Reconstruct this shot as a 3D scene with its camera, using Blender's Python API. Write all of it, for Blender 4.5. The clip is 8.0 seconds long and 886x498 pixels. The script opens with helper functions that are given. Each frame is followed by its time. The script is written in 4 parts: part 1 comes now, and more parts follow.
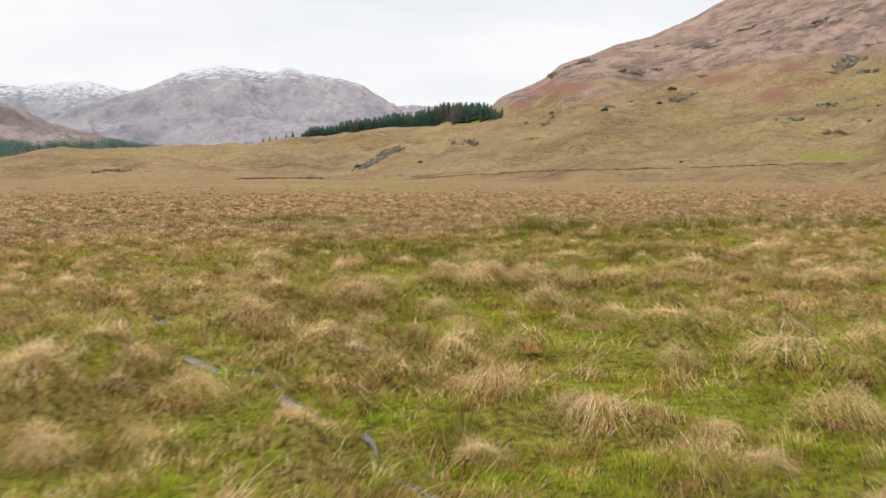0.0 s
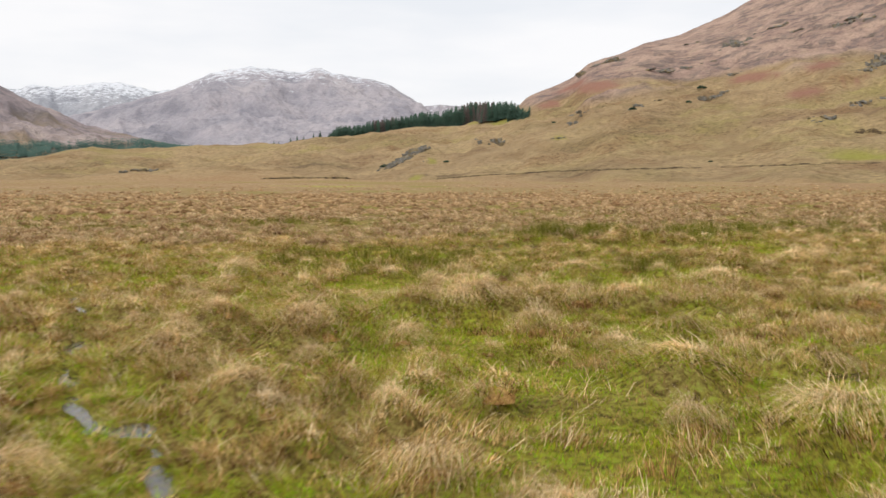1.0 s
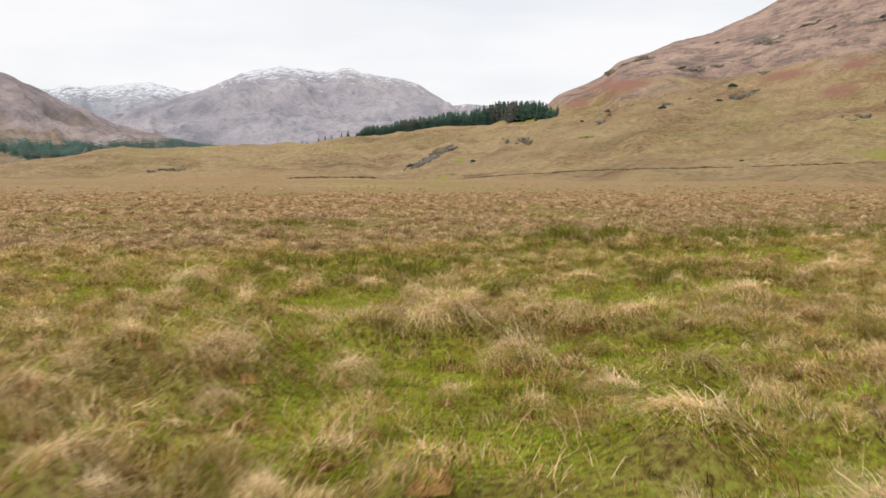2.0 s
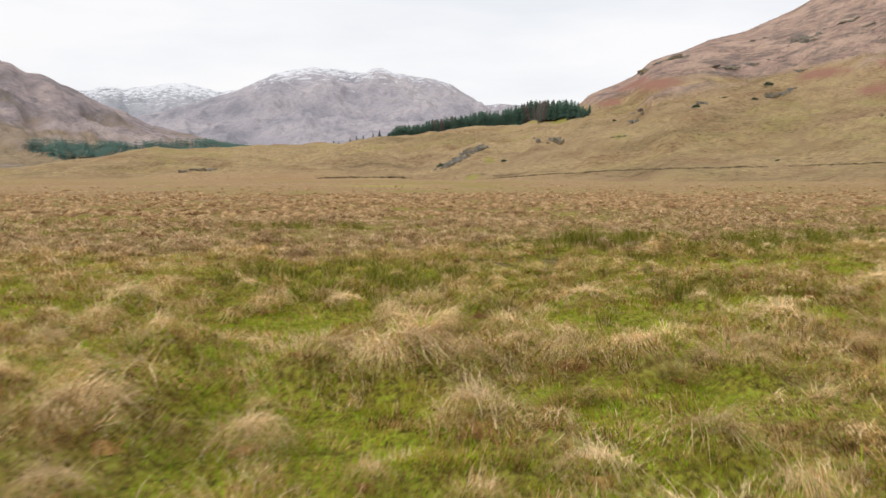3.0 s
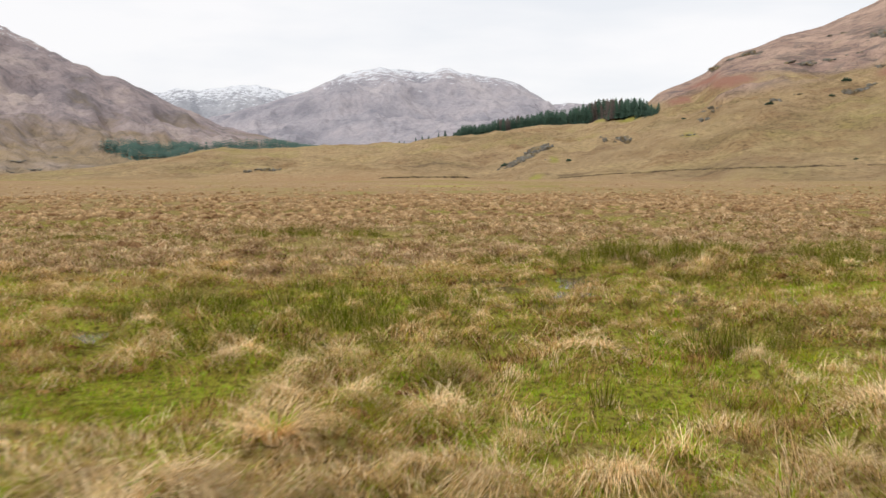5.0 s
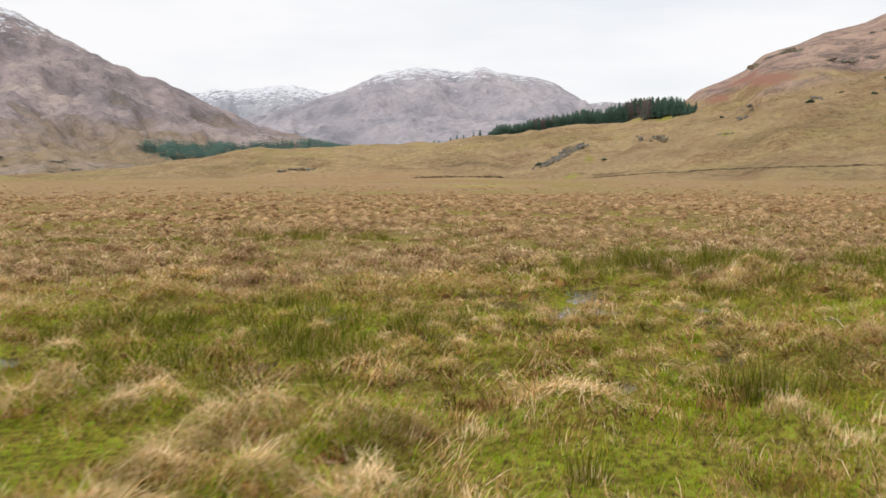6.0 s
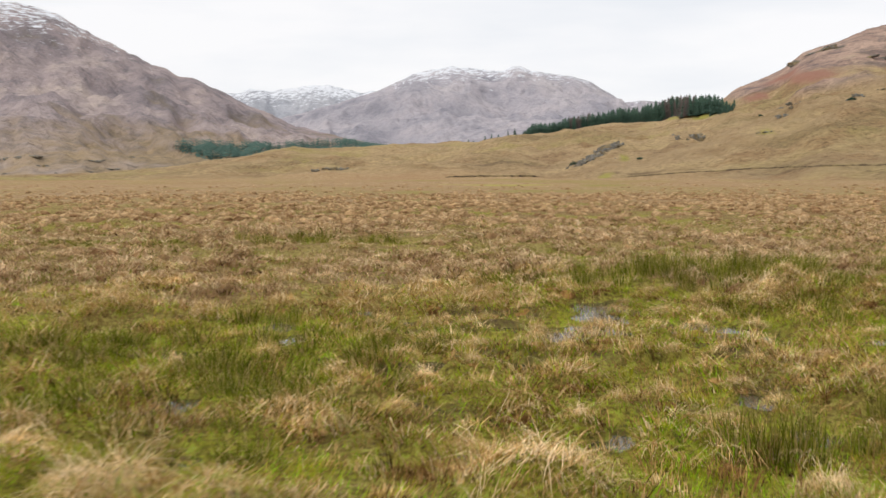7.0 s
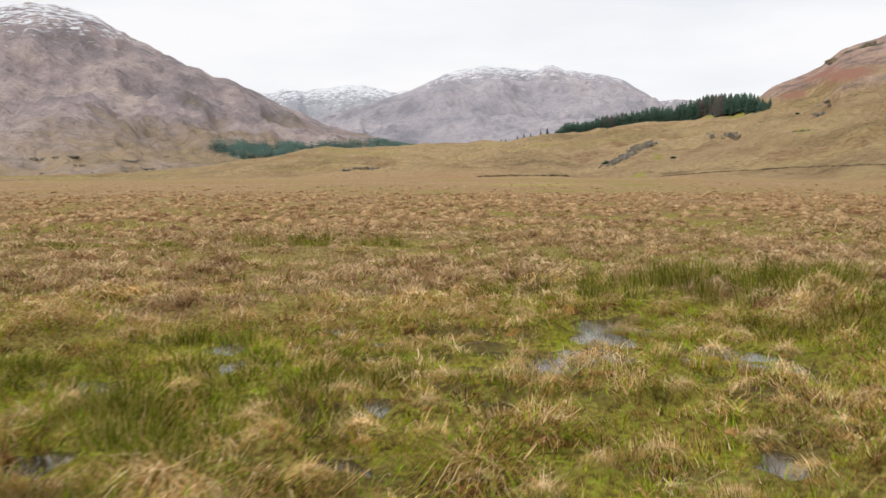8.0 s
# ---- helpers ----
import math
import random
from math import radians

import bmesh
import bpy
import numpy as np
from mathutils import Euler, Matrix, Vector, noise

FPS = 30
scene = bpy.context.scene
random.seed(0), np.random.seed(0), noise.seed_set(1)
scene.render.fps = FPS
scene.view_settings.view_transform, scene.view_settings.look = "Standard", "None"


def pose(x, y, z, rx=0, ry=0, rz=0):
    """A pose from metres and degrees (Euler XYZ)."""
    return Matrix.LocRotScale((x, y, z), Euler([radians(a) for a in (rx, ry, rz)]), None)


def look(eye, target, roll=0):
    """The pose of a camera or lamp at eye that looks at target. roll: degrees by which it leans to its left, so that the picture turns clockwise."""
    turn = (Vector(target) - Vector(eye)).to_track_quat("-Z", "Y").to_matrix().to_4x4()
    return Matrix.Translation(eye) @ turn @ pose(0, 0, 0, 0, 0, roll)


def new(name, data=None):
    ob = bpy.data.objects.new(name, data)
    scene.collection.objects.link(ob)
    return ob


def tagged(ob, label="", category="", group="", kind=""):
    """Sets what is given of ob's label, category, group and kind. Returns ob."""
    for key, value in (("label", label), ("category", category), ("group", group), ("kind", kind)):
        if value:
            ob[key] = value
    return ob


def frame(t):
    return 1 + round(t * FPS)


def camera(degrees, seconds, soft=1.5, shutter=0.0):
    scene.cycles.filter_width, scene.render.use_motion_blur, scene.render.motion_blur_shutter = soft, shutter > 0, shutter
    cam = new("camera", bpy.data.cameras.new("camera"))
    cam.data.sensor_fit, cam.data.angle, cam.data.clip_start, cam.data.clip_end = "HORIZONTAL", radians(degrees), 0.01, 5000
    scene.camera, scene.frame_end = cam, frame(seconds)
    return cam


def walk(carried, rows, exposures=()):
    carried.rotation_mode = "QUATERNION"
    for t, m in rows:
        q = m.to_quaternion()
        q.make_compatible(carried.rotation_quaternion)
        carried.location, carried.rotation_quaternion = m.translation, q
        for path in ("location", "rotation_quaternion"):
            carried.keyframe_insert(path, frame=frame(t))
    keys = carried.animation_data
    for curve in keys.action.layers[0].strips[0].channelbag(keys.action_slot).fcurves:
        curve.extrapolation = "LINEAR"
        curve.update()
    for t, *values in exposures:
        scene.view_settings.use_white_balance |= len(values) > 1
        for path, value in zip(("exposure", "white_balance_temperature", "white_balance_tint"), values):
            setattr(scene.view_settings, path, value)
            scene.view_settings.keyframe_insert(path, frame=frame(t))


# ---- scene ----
cam = camera(50.4, 8.0, shutter=0.7)
METRES, EYE, TILT, LEAN, TURN = 22.32, 2.5, 0.0, 0.0, -15.5
ROWS = [
    (0.0, 0.0, 0.0, 0.0, -0.637, -4.388, 0.12),
    (0.5, 0.0208, 0.0647, -0.0001, 0.217, -4.399, 0.12),
    (1.0, 0.0411, 0.1294, -0.0001, 1.05, -4.399, 0.14),
    (1.5, 0.0606, 0.1939, -0.0003, 1.885, -4.414, 0.13),
    (3.0, 0.1143, 0.3875, -0.0008, 4.738, -4.425, 0.15),
    (3.5, 0.1301, 0.4515, -0.0005, 5.742, -4.422, 0.17),
    (4.0, 0.1446, 0.5145, -0.0001, 6.743, -4.424, 0.2),
    (4.5, 0.158, 0.5762, 0.0001, 7.764, -4.422, 0.21),
    (6.0, 0.1916, 0.7526, 0.0002, 10.973, -4.444, 0.24),
    (6.5, 0.2009, 0.8093, -0.0003, 12.047, -4.452, 0.27),
    (7.0, 0.209, 0.8646, -0.001, 13.11, -4.472, 0.28),
    (7.5, 0.2162, 0.9189, -0.0017, 14.136, -4.49, 0.31),
    (8.0, 0.2222, 0.9731, -0.0025, 15.098, -4.49, 0.32),
]
walk(cam, [(t, pose(0, 0, EYE, TILT, LEAN, TURN) @ pose(METRES * x, METRES * y, METRES * z, 90 + pitch, roll, yaw)) for t, x, y, z, yaw, pitch, roll in ROWS])

# ---- light: an overcast winter sky with a weak, wide sun behind the cloud ----
SUN_UP, SUN_FROM = 46.0, 235.0
world = bpy.data.worlds.new("overcast_sky")
scene.world = world
world.use_nodes = True
wn, wl = world.node_tree.nodes, world.node_tree.links
wn.clear()
w_out = wn.new("ShaderNodeOutputWorld")
w_sky = wn.new("ShaderNodeTexSky")
w_sky.sky_type, w_sky.sun_disc = "NISHITA", False
w_sky.sun_elevation, w_sky.sun_rotation = radians(SUN_UP), radians(SUN_FROM)
w_clear = wn.new("ShaderNodeBackground")
w_clear.inputs["Strength"].default_value = 0.09
w_cloud = wn.new("ShaderNodeBackground")
w_cloud.inputs["Strength"].default_value = 1.03
w_mix = wn.new("ShaderNodeMixShader")
w_mix.inputs["Fac"].default_value = 0.93
w_co = wn.new("ShaderNodeTexCoord")
w_map = wn.new("ShaderNodeMapping")
w_map.inputs["Scale"].default_value = (1.6, 1.6, 7.0)
w_noise = wn.new("ShaderNodeTexNoise")
w_noise.inputs["Scale"].default_value, w_noise.inputs["Detail"].default_value = 2.2, 5.0
w_ramp = wn.new("ShaderNodeValToRGB")
w_ramp.color_ramp.elements[0].position, w_ramp.color_ramp.elements[0].color = 0.33, (0.86, 0.88, 0.92, 1)
w_ramp.color_ramp.elements[1].position, w_ramp.color_ramp.elements[1].color = 0.60, (0.99, 0.98, 0.99, 1)
wl.new(w_co.outputs["Generated"], w_map.inputs["Vector"])
wl.new(w_map.outputs["Vector"], w_noise.inputs["Vector"])
wl.new(w_noise.outputs["Fac"], w_ramp.inputs["Fac"])
wl.new(w_ramp.outputs["Color"], w_cloud.inputs["Color"])
wl.new(w_sky.outputs["Color"], w_clear.inputs["Color"])
wl.new(w_clear.outputs["Background"], w_mix.inputs[1])
wl.new(w_cloud.outputs["Background"], w_mix.inputs[2])
wl.new(w_mix.outputs["Shader"], w_out.inputs["Surface"])

sun_data = bpy.data.lights.new("sun", "SUN")
sun_data.energy, sun_data.angle, sun_data.color = 1.5, radians(12), (1.0, 0.96, 0.9)
sun = new("sun", sun_data)
sun.matrix_world = look((0, 0, 60), (-60 * math.sin(radians(SUN_FROM)) / math.tan(radians(SUN_UP)), -60 * math.cos(radians(SUN_FROM)) / math.tan(radians(SUN_UP)), 0))
scene.view_settings.exposure = 0.0


# ---- materials ----
def material(name):
    m = bpy.data.materials.new(name)
    m.use_nodes = True
    m.node_tree.nodes.clear()
    return m, m.node_tree.nodes, m.node_tree.links


def coords(n, l, scale=(1, 1, 1)):
    """The place in the world, in metres."""
    g = n.new("ShaderNodeNewGeometry")
    m = n.new("ShaderNodeMapping")
    m.inputs["Scale"].default_value = scale
    l.new(g.outputs["Position"], m.inputs["Vector"])
    return m.outputs["Vector"]


def noise_tex(n, l, vec, scale, detail=4.0, rough=0.55, out="Fac"):
    t = n.new("ShaderNodeTexNoise")
    t.inputs["Scale"].default_value, t.inputs["Detail"].default_value, t.inputs["Roughness"].default_value = scale, detail, rough
    l.new(vec, t.inputs["Vector"])
    return t.outputs[out]


def ramp(n, l, fac, *stops):
    r = n.new("ShaderNodeValToRGB")
    el = r.color_ramp.elements
    while len(el) < len(stops):
        el.new(0.5)
    for e, (p, c) in zip(el, stops):
        e.position, e.color = p, (*c, 1)
    l.new(fac, r.inputs["Fac"])
    return r.outputs["Color"]


def mixed(n, l, fac, a, b, mode="MIX"):
    x = n.new("ShaderNodeMix")
    x.data_type, x.blend_type = "RGBA", mode
    for socket, v in ((x.inputs["Factor"], fac), (x.inputs[6], a), (x.inputs[7], b)):
        if isinstance(v, (int, float)):
            socket.default_value = v
        elif isinstance(v, tuple):
            socket.default_value = (*v, 1)
        else:
            l.new(v, socket)
    return x.outputs[2]


def attr(n, name):
    a = n.new("ShaderNodeAttribute")
    a.attribute_name = name
    return a.outputs["Fac"]


def calc(n, l, op, a, b=0.0):
    x = n.new("ShaderNodeMath")
    x.operation = op
    for s, v in ((x.inputs[0], a), (x.inputs[1], b)):
        if isinstance(v, (int, float)):
            s.default_value = v
        else:
            l.new(v, s)
    return x.outputs[0]


def finish(m, n, l, color, rough=0.9, height=None, strength=0.5, dist=0.1, spec=0.2):
    b = n.new("ShaderNodeBsdfPrincipled")
    o = n.new("ShaderNodeOutputMaterial")
    l.new(color, b.inputs["Base Color"])
    if isinstance(rough, (int, float)):
        b.inputs["Roughness"].default_value = rough
    else:
        l.new(rough, b.inputs["Roughness"])
    b.inputs["Specular IOR Level"].default_value = spec
    if height is not None:
        u = n.new("ShaderNodeBump")
        u.inputs["Strength"].default_value, u.inputs["Distance"].default_value = strength, dist
        l.new(height, u.inputs["Height"])
        l.new(u.outputs["Normal"], b.inputs["Normal"])
    l.new(b.outputs["BSDF"], o.inputs["Surface"])
    return m


STRAW, TAN, RUST, PEAT = (0.44, 0.32, 0.145), (0.28, 0.19, 0.078), (0.17, 0.09, 0.034), (0.055, 0.034, 0.016)
OLIVE, MOSS = (0.37, 0.33, 0.04), (0.39, 0.51, 0.034)


def ground_material():
    """Bog turf near by, moor grass, heath and bracken on the slopes."""
    m, n, l = material("moorland_turf")
    v = coords(n, l)
    fine = noise_tex(n, l, v, 9.0, 7.0, 0.75)
    mid = noise_tex(n, l, v, 0.9, 5.0, 0.6)
    wide = noise_tex(n, l, v, 0.05, 6.0, 0.62)
    streak = noise_tex(n, l, coords(n, l, (0.012, 0.022, 0.02)), 1.0, 6.0, 0.65)
    dry = ramp(n, l, fine, (0.32, PEAT), (0.41, RUST), (0.50, TAN), (0.62, STRAW))
    green = ramp(n, l, fine, (0.33, (0.06, 0.05, 0.014)), (0.43, (0.17, 0.155, 0.024)), (0.53, OLIVE), (0.61, MOSS), (0.74, (0.32, 0.27, 0.09)))
    bog = mixed(n, l, attr(n, "moss"), dry, green)
    plain = ramp(n, l, mid, (0.32, (0.20, 0.115, 0.06)), (0.45, (0.34, 0.215, 0.11)), (0.58, (0.44, 0.31, 0.16)), (0.7, (0.52, 0.40, 0.22)))
    plain = mixed(n, l, ramp(n, l, streak, (0.48, (0, 0, 0)), (0.62, (0.6, 0.6, 0.6))), plain, (0.34, 0.20, 0.105))
    plain = mixed(n, l, calc(n, l, "MULTIPLY", attr(n, "green"), 0.85), plain, (0.28, 0.245, 0.06))
    blotch = noise_tex(n, l, coords(n, l, (0.03, 0.036, 0.03)), 1.0, 8.0, 0.72)
    tuft = noise_tex(n, l, v, 0.42, 7.0, 0.8)
    slope = ramp(n, l, streak, (0.34, (0.27, 0.175, 0.10)), (0.44, (0.38, 0.265, 0.145)), (0.54, (0.45, 0.325, 0.175)), (0.64, (0.42, 0.315, 0.155)), (0.74, (0.33, 0.24, 0.12)))
    slope = mixed(n, l, ramp(n, l, blotch, (0.50, (0, 0, 0)), (0.62, (0.8, 0.8, 0.8))), slope, (0.29, 0.18, 0.09))
    slope = mixed(n, l, calc(n, l, "MULTIPLY", attr(n, "green"), ramp(n, l, blotch, (0.42, (0.75, 0.75, 0.75)), (0.56, (0.12, 0.12, 0.12)))), slope, (0.33, 0.30, 0.08))
    patch = noise_tex(n, l, coords(n, l, (0.011, 0.011, 0.03)), 1.0, 7.0, 0.75)
    turned = n.new("ShaderNodeMapping")
    turned.inputs["Rotation"].default_value = (0, 0, radians(-42))
    l.new(v, turned.inputs["Vector"])
    drawn = n.new("ShaderNodeMapping")
    drawn.inputs["Scale"].default_value = (0.005, 0.022, 0.02)
    l.new(turned.outputs["Vector"], drawn.inputs["Vector"])
    band = noise_tex(n, l, drawn.outputs["Vector"], 1.0, 8.0, 0.7)
    band2 = noise_tex(n, l, drawn.outputs["Vector"], 2.7, 6.0, 0.7)
    slope = mixed(n, l, ramp(n, l, patch, (0.51, (0, 0, 0)), (0.62, (0.6, 0.6, 0.6))), slope, (0.23, 0.175, 0.085))
    slope = mixed(n, l, 0.85, slope, ramp(n, l, tuft, (0.34, (0.36, 0.33, 0.29)), (0.48, (1, 1, 1)), (0.64, (1.45, 1.42, 1.35))), "MULTIPLY")
    slope = mixed(n, l, ramp(n, l, band, (0.50, (0, 0, 0)), (0.64, (0.5, 0.5, 0.5))), slope, (0.50, 0.37, 0.20))
    slope = mixed(n, l, ramp(n, l, band2, (0.54, (0, 0, 0)), (0.68, (0.42, 0.42, 0.42))), slope, (0.27, 0.18, 0.095))
    heath = ramp(n, l, wide, (0.34, (0.20, 0.155, 0.14)), (0.44, (0.33, 0.225, 0.185)), (0.54, (0.43, 0.295, 0.23)), (0.66, (0.49, 0.36, 0.26)))
    heath = mixed(n, l, ramp(n, l, blotch, (0.52, (0, 0, 0)), (0.60, (0.85, 0.85, 0.85))), heath, (0.165, 0.13, 0.11))
    heath = mixed(n, l, ramp(n, l, band, (0.50, (0, 0, 0)), (0.58, (0.8, 0.8, 0.8))), heath, (0.52, 0.365, 0.28))
    heath = mixed(n, l, ramp(n, l, band2, (0.53, (0, 0, 0)), (0.60, (0.7, 0.7, 0.7))), heath, (0.24, 0.185, 0.16))
    heath = mixed(n, l, 0.75, heath, ramp(n, l, tuft, (0.34, (0.4, 0.38, 0.36)), (0.48, (1, 1, 1)), (0.64, (1.4, 1.38, 1.35))), "MULTIPLY")
    c = mixed(n, l, attr(n, "far"), bog, plain)
    c = mixed(n, l, attr(n, "slope"), c, slope)
    c = mixed(n, l, attr(n, "heath"), c, heath)
    c = mixed(n, l, attr(n, "bracken"), c, mixed(n, l, tuft, (0.29, 0.135, 0.095), (0.44, 0.225, 0.165)))
    c = mixed(n, l, attr(n, "lush"), c, mixed(n, l, tuft, (0.30, 0.29, 0.05), (0.46, 0.42, 0.10)))
    c = mixed(n, l, attr(n, "bare"), c, mixed(n, l, mid, (0.05, 0.036, 0.024), (0.16, 0.10, 0.06)))
    h = calc(n, l, "ADD", calc(n, l, "ADD", fine, calc(n, l, "MULTIPLY", mid, 4.0)), calc(n, l, "MULTIPLY", calc(n, l, "MULTIPLY", tuft, attr(n, "slope")), 16.0))
    return finish(m, n, l, c, 0.95, h, 0.8, 0.16, 0.1)


def mountain_material(name, tones, snow_from, snow_to, snow_much, scale=1.0, low=None):
    """Heather, dead grass and bare rock in tones that take in haze, with snow lying in the hollows of the top."""
    m, n, l = material(name)
    v = coords(n, l)
    wide = noise_tex(n, l, v, 0.006 * scale, 8.0, 0.66)
    fine = noise_tex(n, l, v, 0.03 * scale, 6.0, 0.7)
    c = ramp(n, l, wide, (0.34, tones[0]), (0.45, tones[1]), (0.55, tones[2]), (0.68, tones[3]))
    c = mixed(n, l, ramp(n, l, fine, (0.52, (0, 0, 0)), (0.68, (0.75, 0.75, 0.75))), c, tones[0])
    grain = noise_tex(n, l, v, 0.11 * scale, 7.0, 0.75)
    c = mixed(n, l, 0.42, c, ramp(n, l, grain, (0.34, (0.55, 0.55, 0.57)), (0.5, (1, 1, 1)), (0.66, (1.25, 1.22, 1.2))), "MULTIPLY")
    g = n.new("ShaderNodeNewGeometry")
    s = n.new("ShaderNodeSeparateXYZ")
    l.new(g.outputs["Position"], s.inputs["Vector"])
    up = n.new("ShaderNodeMapRange")
    up.inputs[1].default_value, up.inputs[2].default_value, up.inputs[3].default_value, up.inputs[4].default_value = snow_from, snow_to, -0.11, snow_much
    l.new(s.outputs["Z"], up.inputs[0])
    if low:
        foot = n.new("ShaderNodeMapRange")
        foot.inputs[1].default_value, foot.inputs[2].default_value, foot.inputs[3].default_value, foot.inputs[4].default_value = 25, 130, 0.62, 0.3
        l.new(s.outputs["Z"], foot.inputs[0])
        grass = ramp(n, l, calc(n, l, "SUBTRACT", foot.outputs[0], calc(n, l, "SUBTRACT", wide, 0.5)), (0.40, (0, 0, 0)), (0.62, (0.85, 0.85, 0.85)))
        c = mixed(n, l, grass, c, mixed(n, l, ramp(n, l, fine, (0.4, (0, 0, 0)), (0.6, (1, 1, 1))), low, (0.27, 0.205, 0.12)))
    patch = noise_tex(n, l, coords(n, l, (0.04, 0.04, 0.14)), 1.0 * scale, 8.0, 0.74)
    snow = calc(n, l, "ADD", patch, up.outputs[0])
    c = mixed(n, l, ramp(n, l, snow, (0.60, (0, 0, 0)), (0.66, (1, 1, 1))), c, (0.84, 0.86, 0.9))
    return finish(m, n, l, c, 0.95, calc(n, l, "ADD", fine, calc(n, l, "MULTIPLY", wide, 4.0)), 0.9, 16.0 / scale, 0.1)


def blade_material(name, stops, through_light=0.3):
    """Grass blades, their colour by the kind of blade that the tone names."""
    m, n, l = material(name)
    c = ramp(n, l, attr(n, "tone"), *stops)
    patch = noise_tex(n, l, coords(n, l), 1.3, 3.0)
    c = mixed(n, l, 0.6, c, ramp(n, l, patch, (0.32, (0.38, 0.32, 0.26)), (0.5, (0.95, 0.95, 0.95)), (0.68, (1.4, 1.4, 1.38))), "MULTIPLY")
    fleck = noise_tex(n, l, coords(n, l), 38.0, 3.0, 0.6)
    c = mixed(n, l, 0.58, c, ramp(n, l, fleck, (0.36, (0.3, 0.27, 0.25)), (0.5, (0.95, 0.95, 0.95)), (0.66, (1.5, 1.5, 1.42))), "MULTIPLY")
    d, t, x, o = n.new("ShaderNodeBsdfDiffuse"), n.new("ShaderNodeBsdfTranslucent"), n.new("ShaderNodeMixShader"), n.new("ShaderNodeOutputMaterial")
    x.inputs["Fac"].default_value = through_light
    l.new(c, d.inputs["Color"])
    l.new(c, t.inputs["Color"])
    l.new(d.outputs["BSDF"], x.inputs[1])
    l.new(t.outputs["BSDF"], x.inputs[2])
    l.new(x.outputs["Shader"], o.inputs["Surface"])
    return m


def rock_material():
    m, n, l = material("lichened_grey_rock")
    v = coords(n, l)
    a, b = noise_tex(n, l, v, 0.5, 8.0, 0.75), noise_tex(n, l, v, 0.22, 5.0, 0.6)
    c = ramp(n, l, a, (0.32, (0.06, 0.056, 0.047)), (0.46, (0.155, 0.146, 0.127)), (0.58, (0.26, 0.243, 0.21)), (0.72, (0.39, 0.365, 0.32)))
    c = mixed(n, l, ramp(n, l, b, (0.50, (0, 0, 0)), (0.60, (0.7, 0.7, 0.7))), c, (0.28, 0.21, 0.10))
    return finish(m, n, l, c, 0.95, a, 0.9, 0.8, 0.05)


def water_material():
    m, n, l = material("bog_water")
    v = coords(n, l)
    c = mixed(n, l, noise_tex(n, l, v, 3.0), (0.045, 0.038, 0.024), (0.10, 0.082, 0.05))
    return finish(m, n, l, c, 0.06, noise_tex(n, l, v, 7.0, 2.0), 0.25, 0.02, 0.6)


def needle_material(name, dark, light):
    m, n, l = material(name)
    i = n.new("ShaderNodeObjectInfo")
    v = noise_tex(n, l, coords(n, l), 0.7, 4.0, 0.65)
    c = ramp(n, l, v, (0.32, dark), (0.66, light))
    c = mixed(n, l, 0.5, c, ramp(n, l, i.outputs["Random"], (0.0, (0.6, 0.62, 0.65)), (1.0, (1.35, 1.3, 1.2))), "MULTIPLY")
    return finish(m, n, l, c, 0.9, v, 0.5, 0.3, 0.1)


def peat_material():
    m, n, l = material("eroded_peat")
    v = coords(n, l)
    a, b = noise_tex(n, l, v, 0.35, 5.0, 0.7), noise_tex(n, l, v, 1.6, 5.0, 0.7)
    c = mixed(n, l, ramp(n, l, a, (0.46, (0, 0, 0)), (0.58, (1, 1, 1))), mixed(n, l, b, (0.03, 0.022, 0.015), (0.11, 0.075, 0.045)), (0.26, 0.19, 0.09))
    return finish(m, n, l, c, 0.95, b, 0.8, 0.2, 0.1)


def bark_material():
    m, n, l = material("conifer_bark")
    v = noise_tex(n, l, coords(n, l, (6, 6, 1)), 1.0)
    return finish(m, n, l, ramp(n, l, v, (0.3, (0.05, 0.035, 0.025)), (0.7, (0.16, 0.11, 0.08))), 0.9, v, 0.5, 0.05)


MAT_GROUND = ground_material()
MAT_ROCK, MAT_WATER, MAT_BARK, MAT_PEAT = rock_material(), water_material(), bark_material(), peat_material()
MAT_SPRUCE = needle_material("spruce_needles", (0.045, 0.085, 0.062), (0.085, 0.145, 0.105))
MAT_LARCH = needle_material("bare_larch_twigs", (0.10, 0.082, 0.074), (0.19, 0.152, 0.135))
# spruce green raised to pale teal, so the colour carries the haze of distance
MAT_FAR_WOOD = needle_material("hazed_spruce", (0.08, 0.142, 0.122), (0.10, 0.168, 0.145))
MAT_GRASS = blade_material("moor_grass_blades", (
    (0.0, (0.045, 0.022, 0.008)), (0.16, (0.19, 0.098, 0.036)), (0.34, (0.48, 0.285, 0.10)), (0.52, (0.72, 0.495, 0.215)), (0.66, (0.89, 0.70, 0.425)),
    (0.72, (0.40, 0.32, 0.036)), (0.82, (0.37, 0.38, 0.028)), (0.92, (0.33, 0.54, 0.024)), (1.0, (0.12, 0.21, 0.012))), 0.2)
MAT_PLAIN = blade_material("valley_moor_grass", (
    (0.0, (0.07, 0.036, 0.018)), (0.18, (0.24, 0.125, 0.06)), (0.36, (0.48, 0.315, 0.162)), (0.54, (0.67, 0.475, 0.266)), (0.66, (0.82, 0.64, 0.41)),
    (0.72, (0.34, 0.28, 0.06)), (0.84, (0.29, 0.30, 0.05)), (1.0, (0.20, 0.26, 0.04))), 0.25)
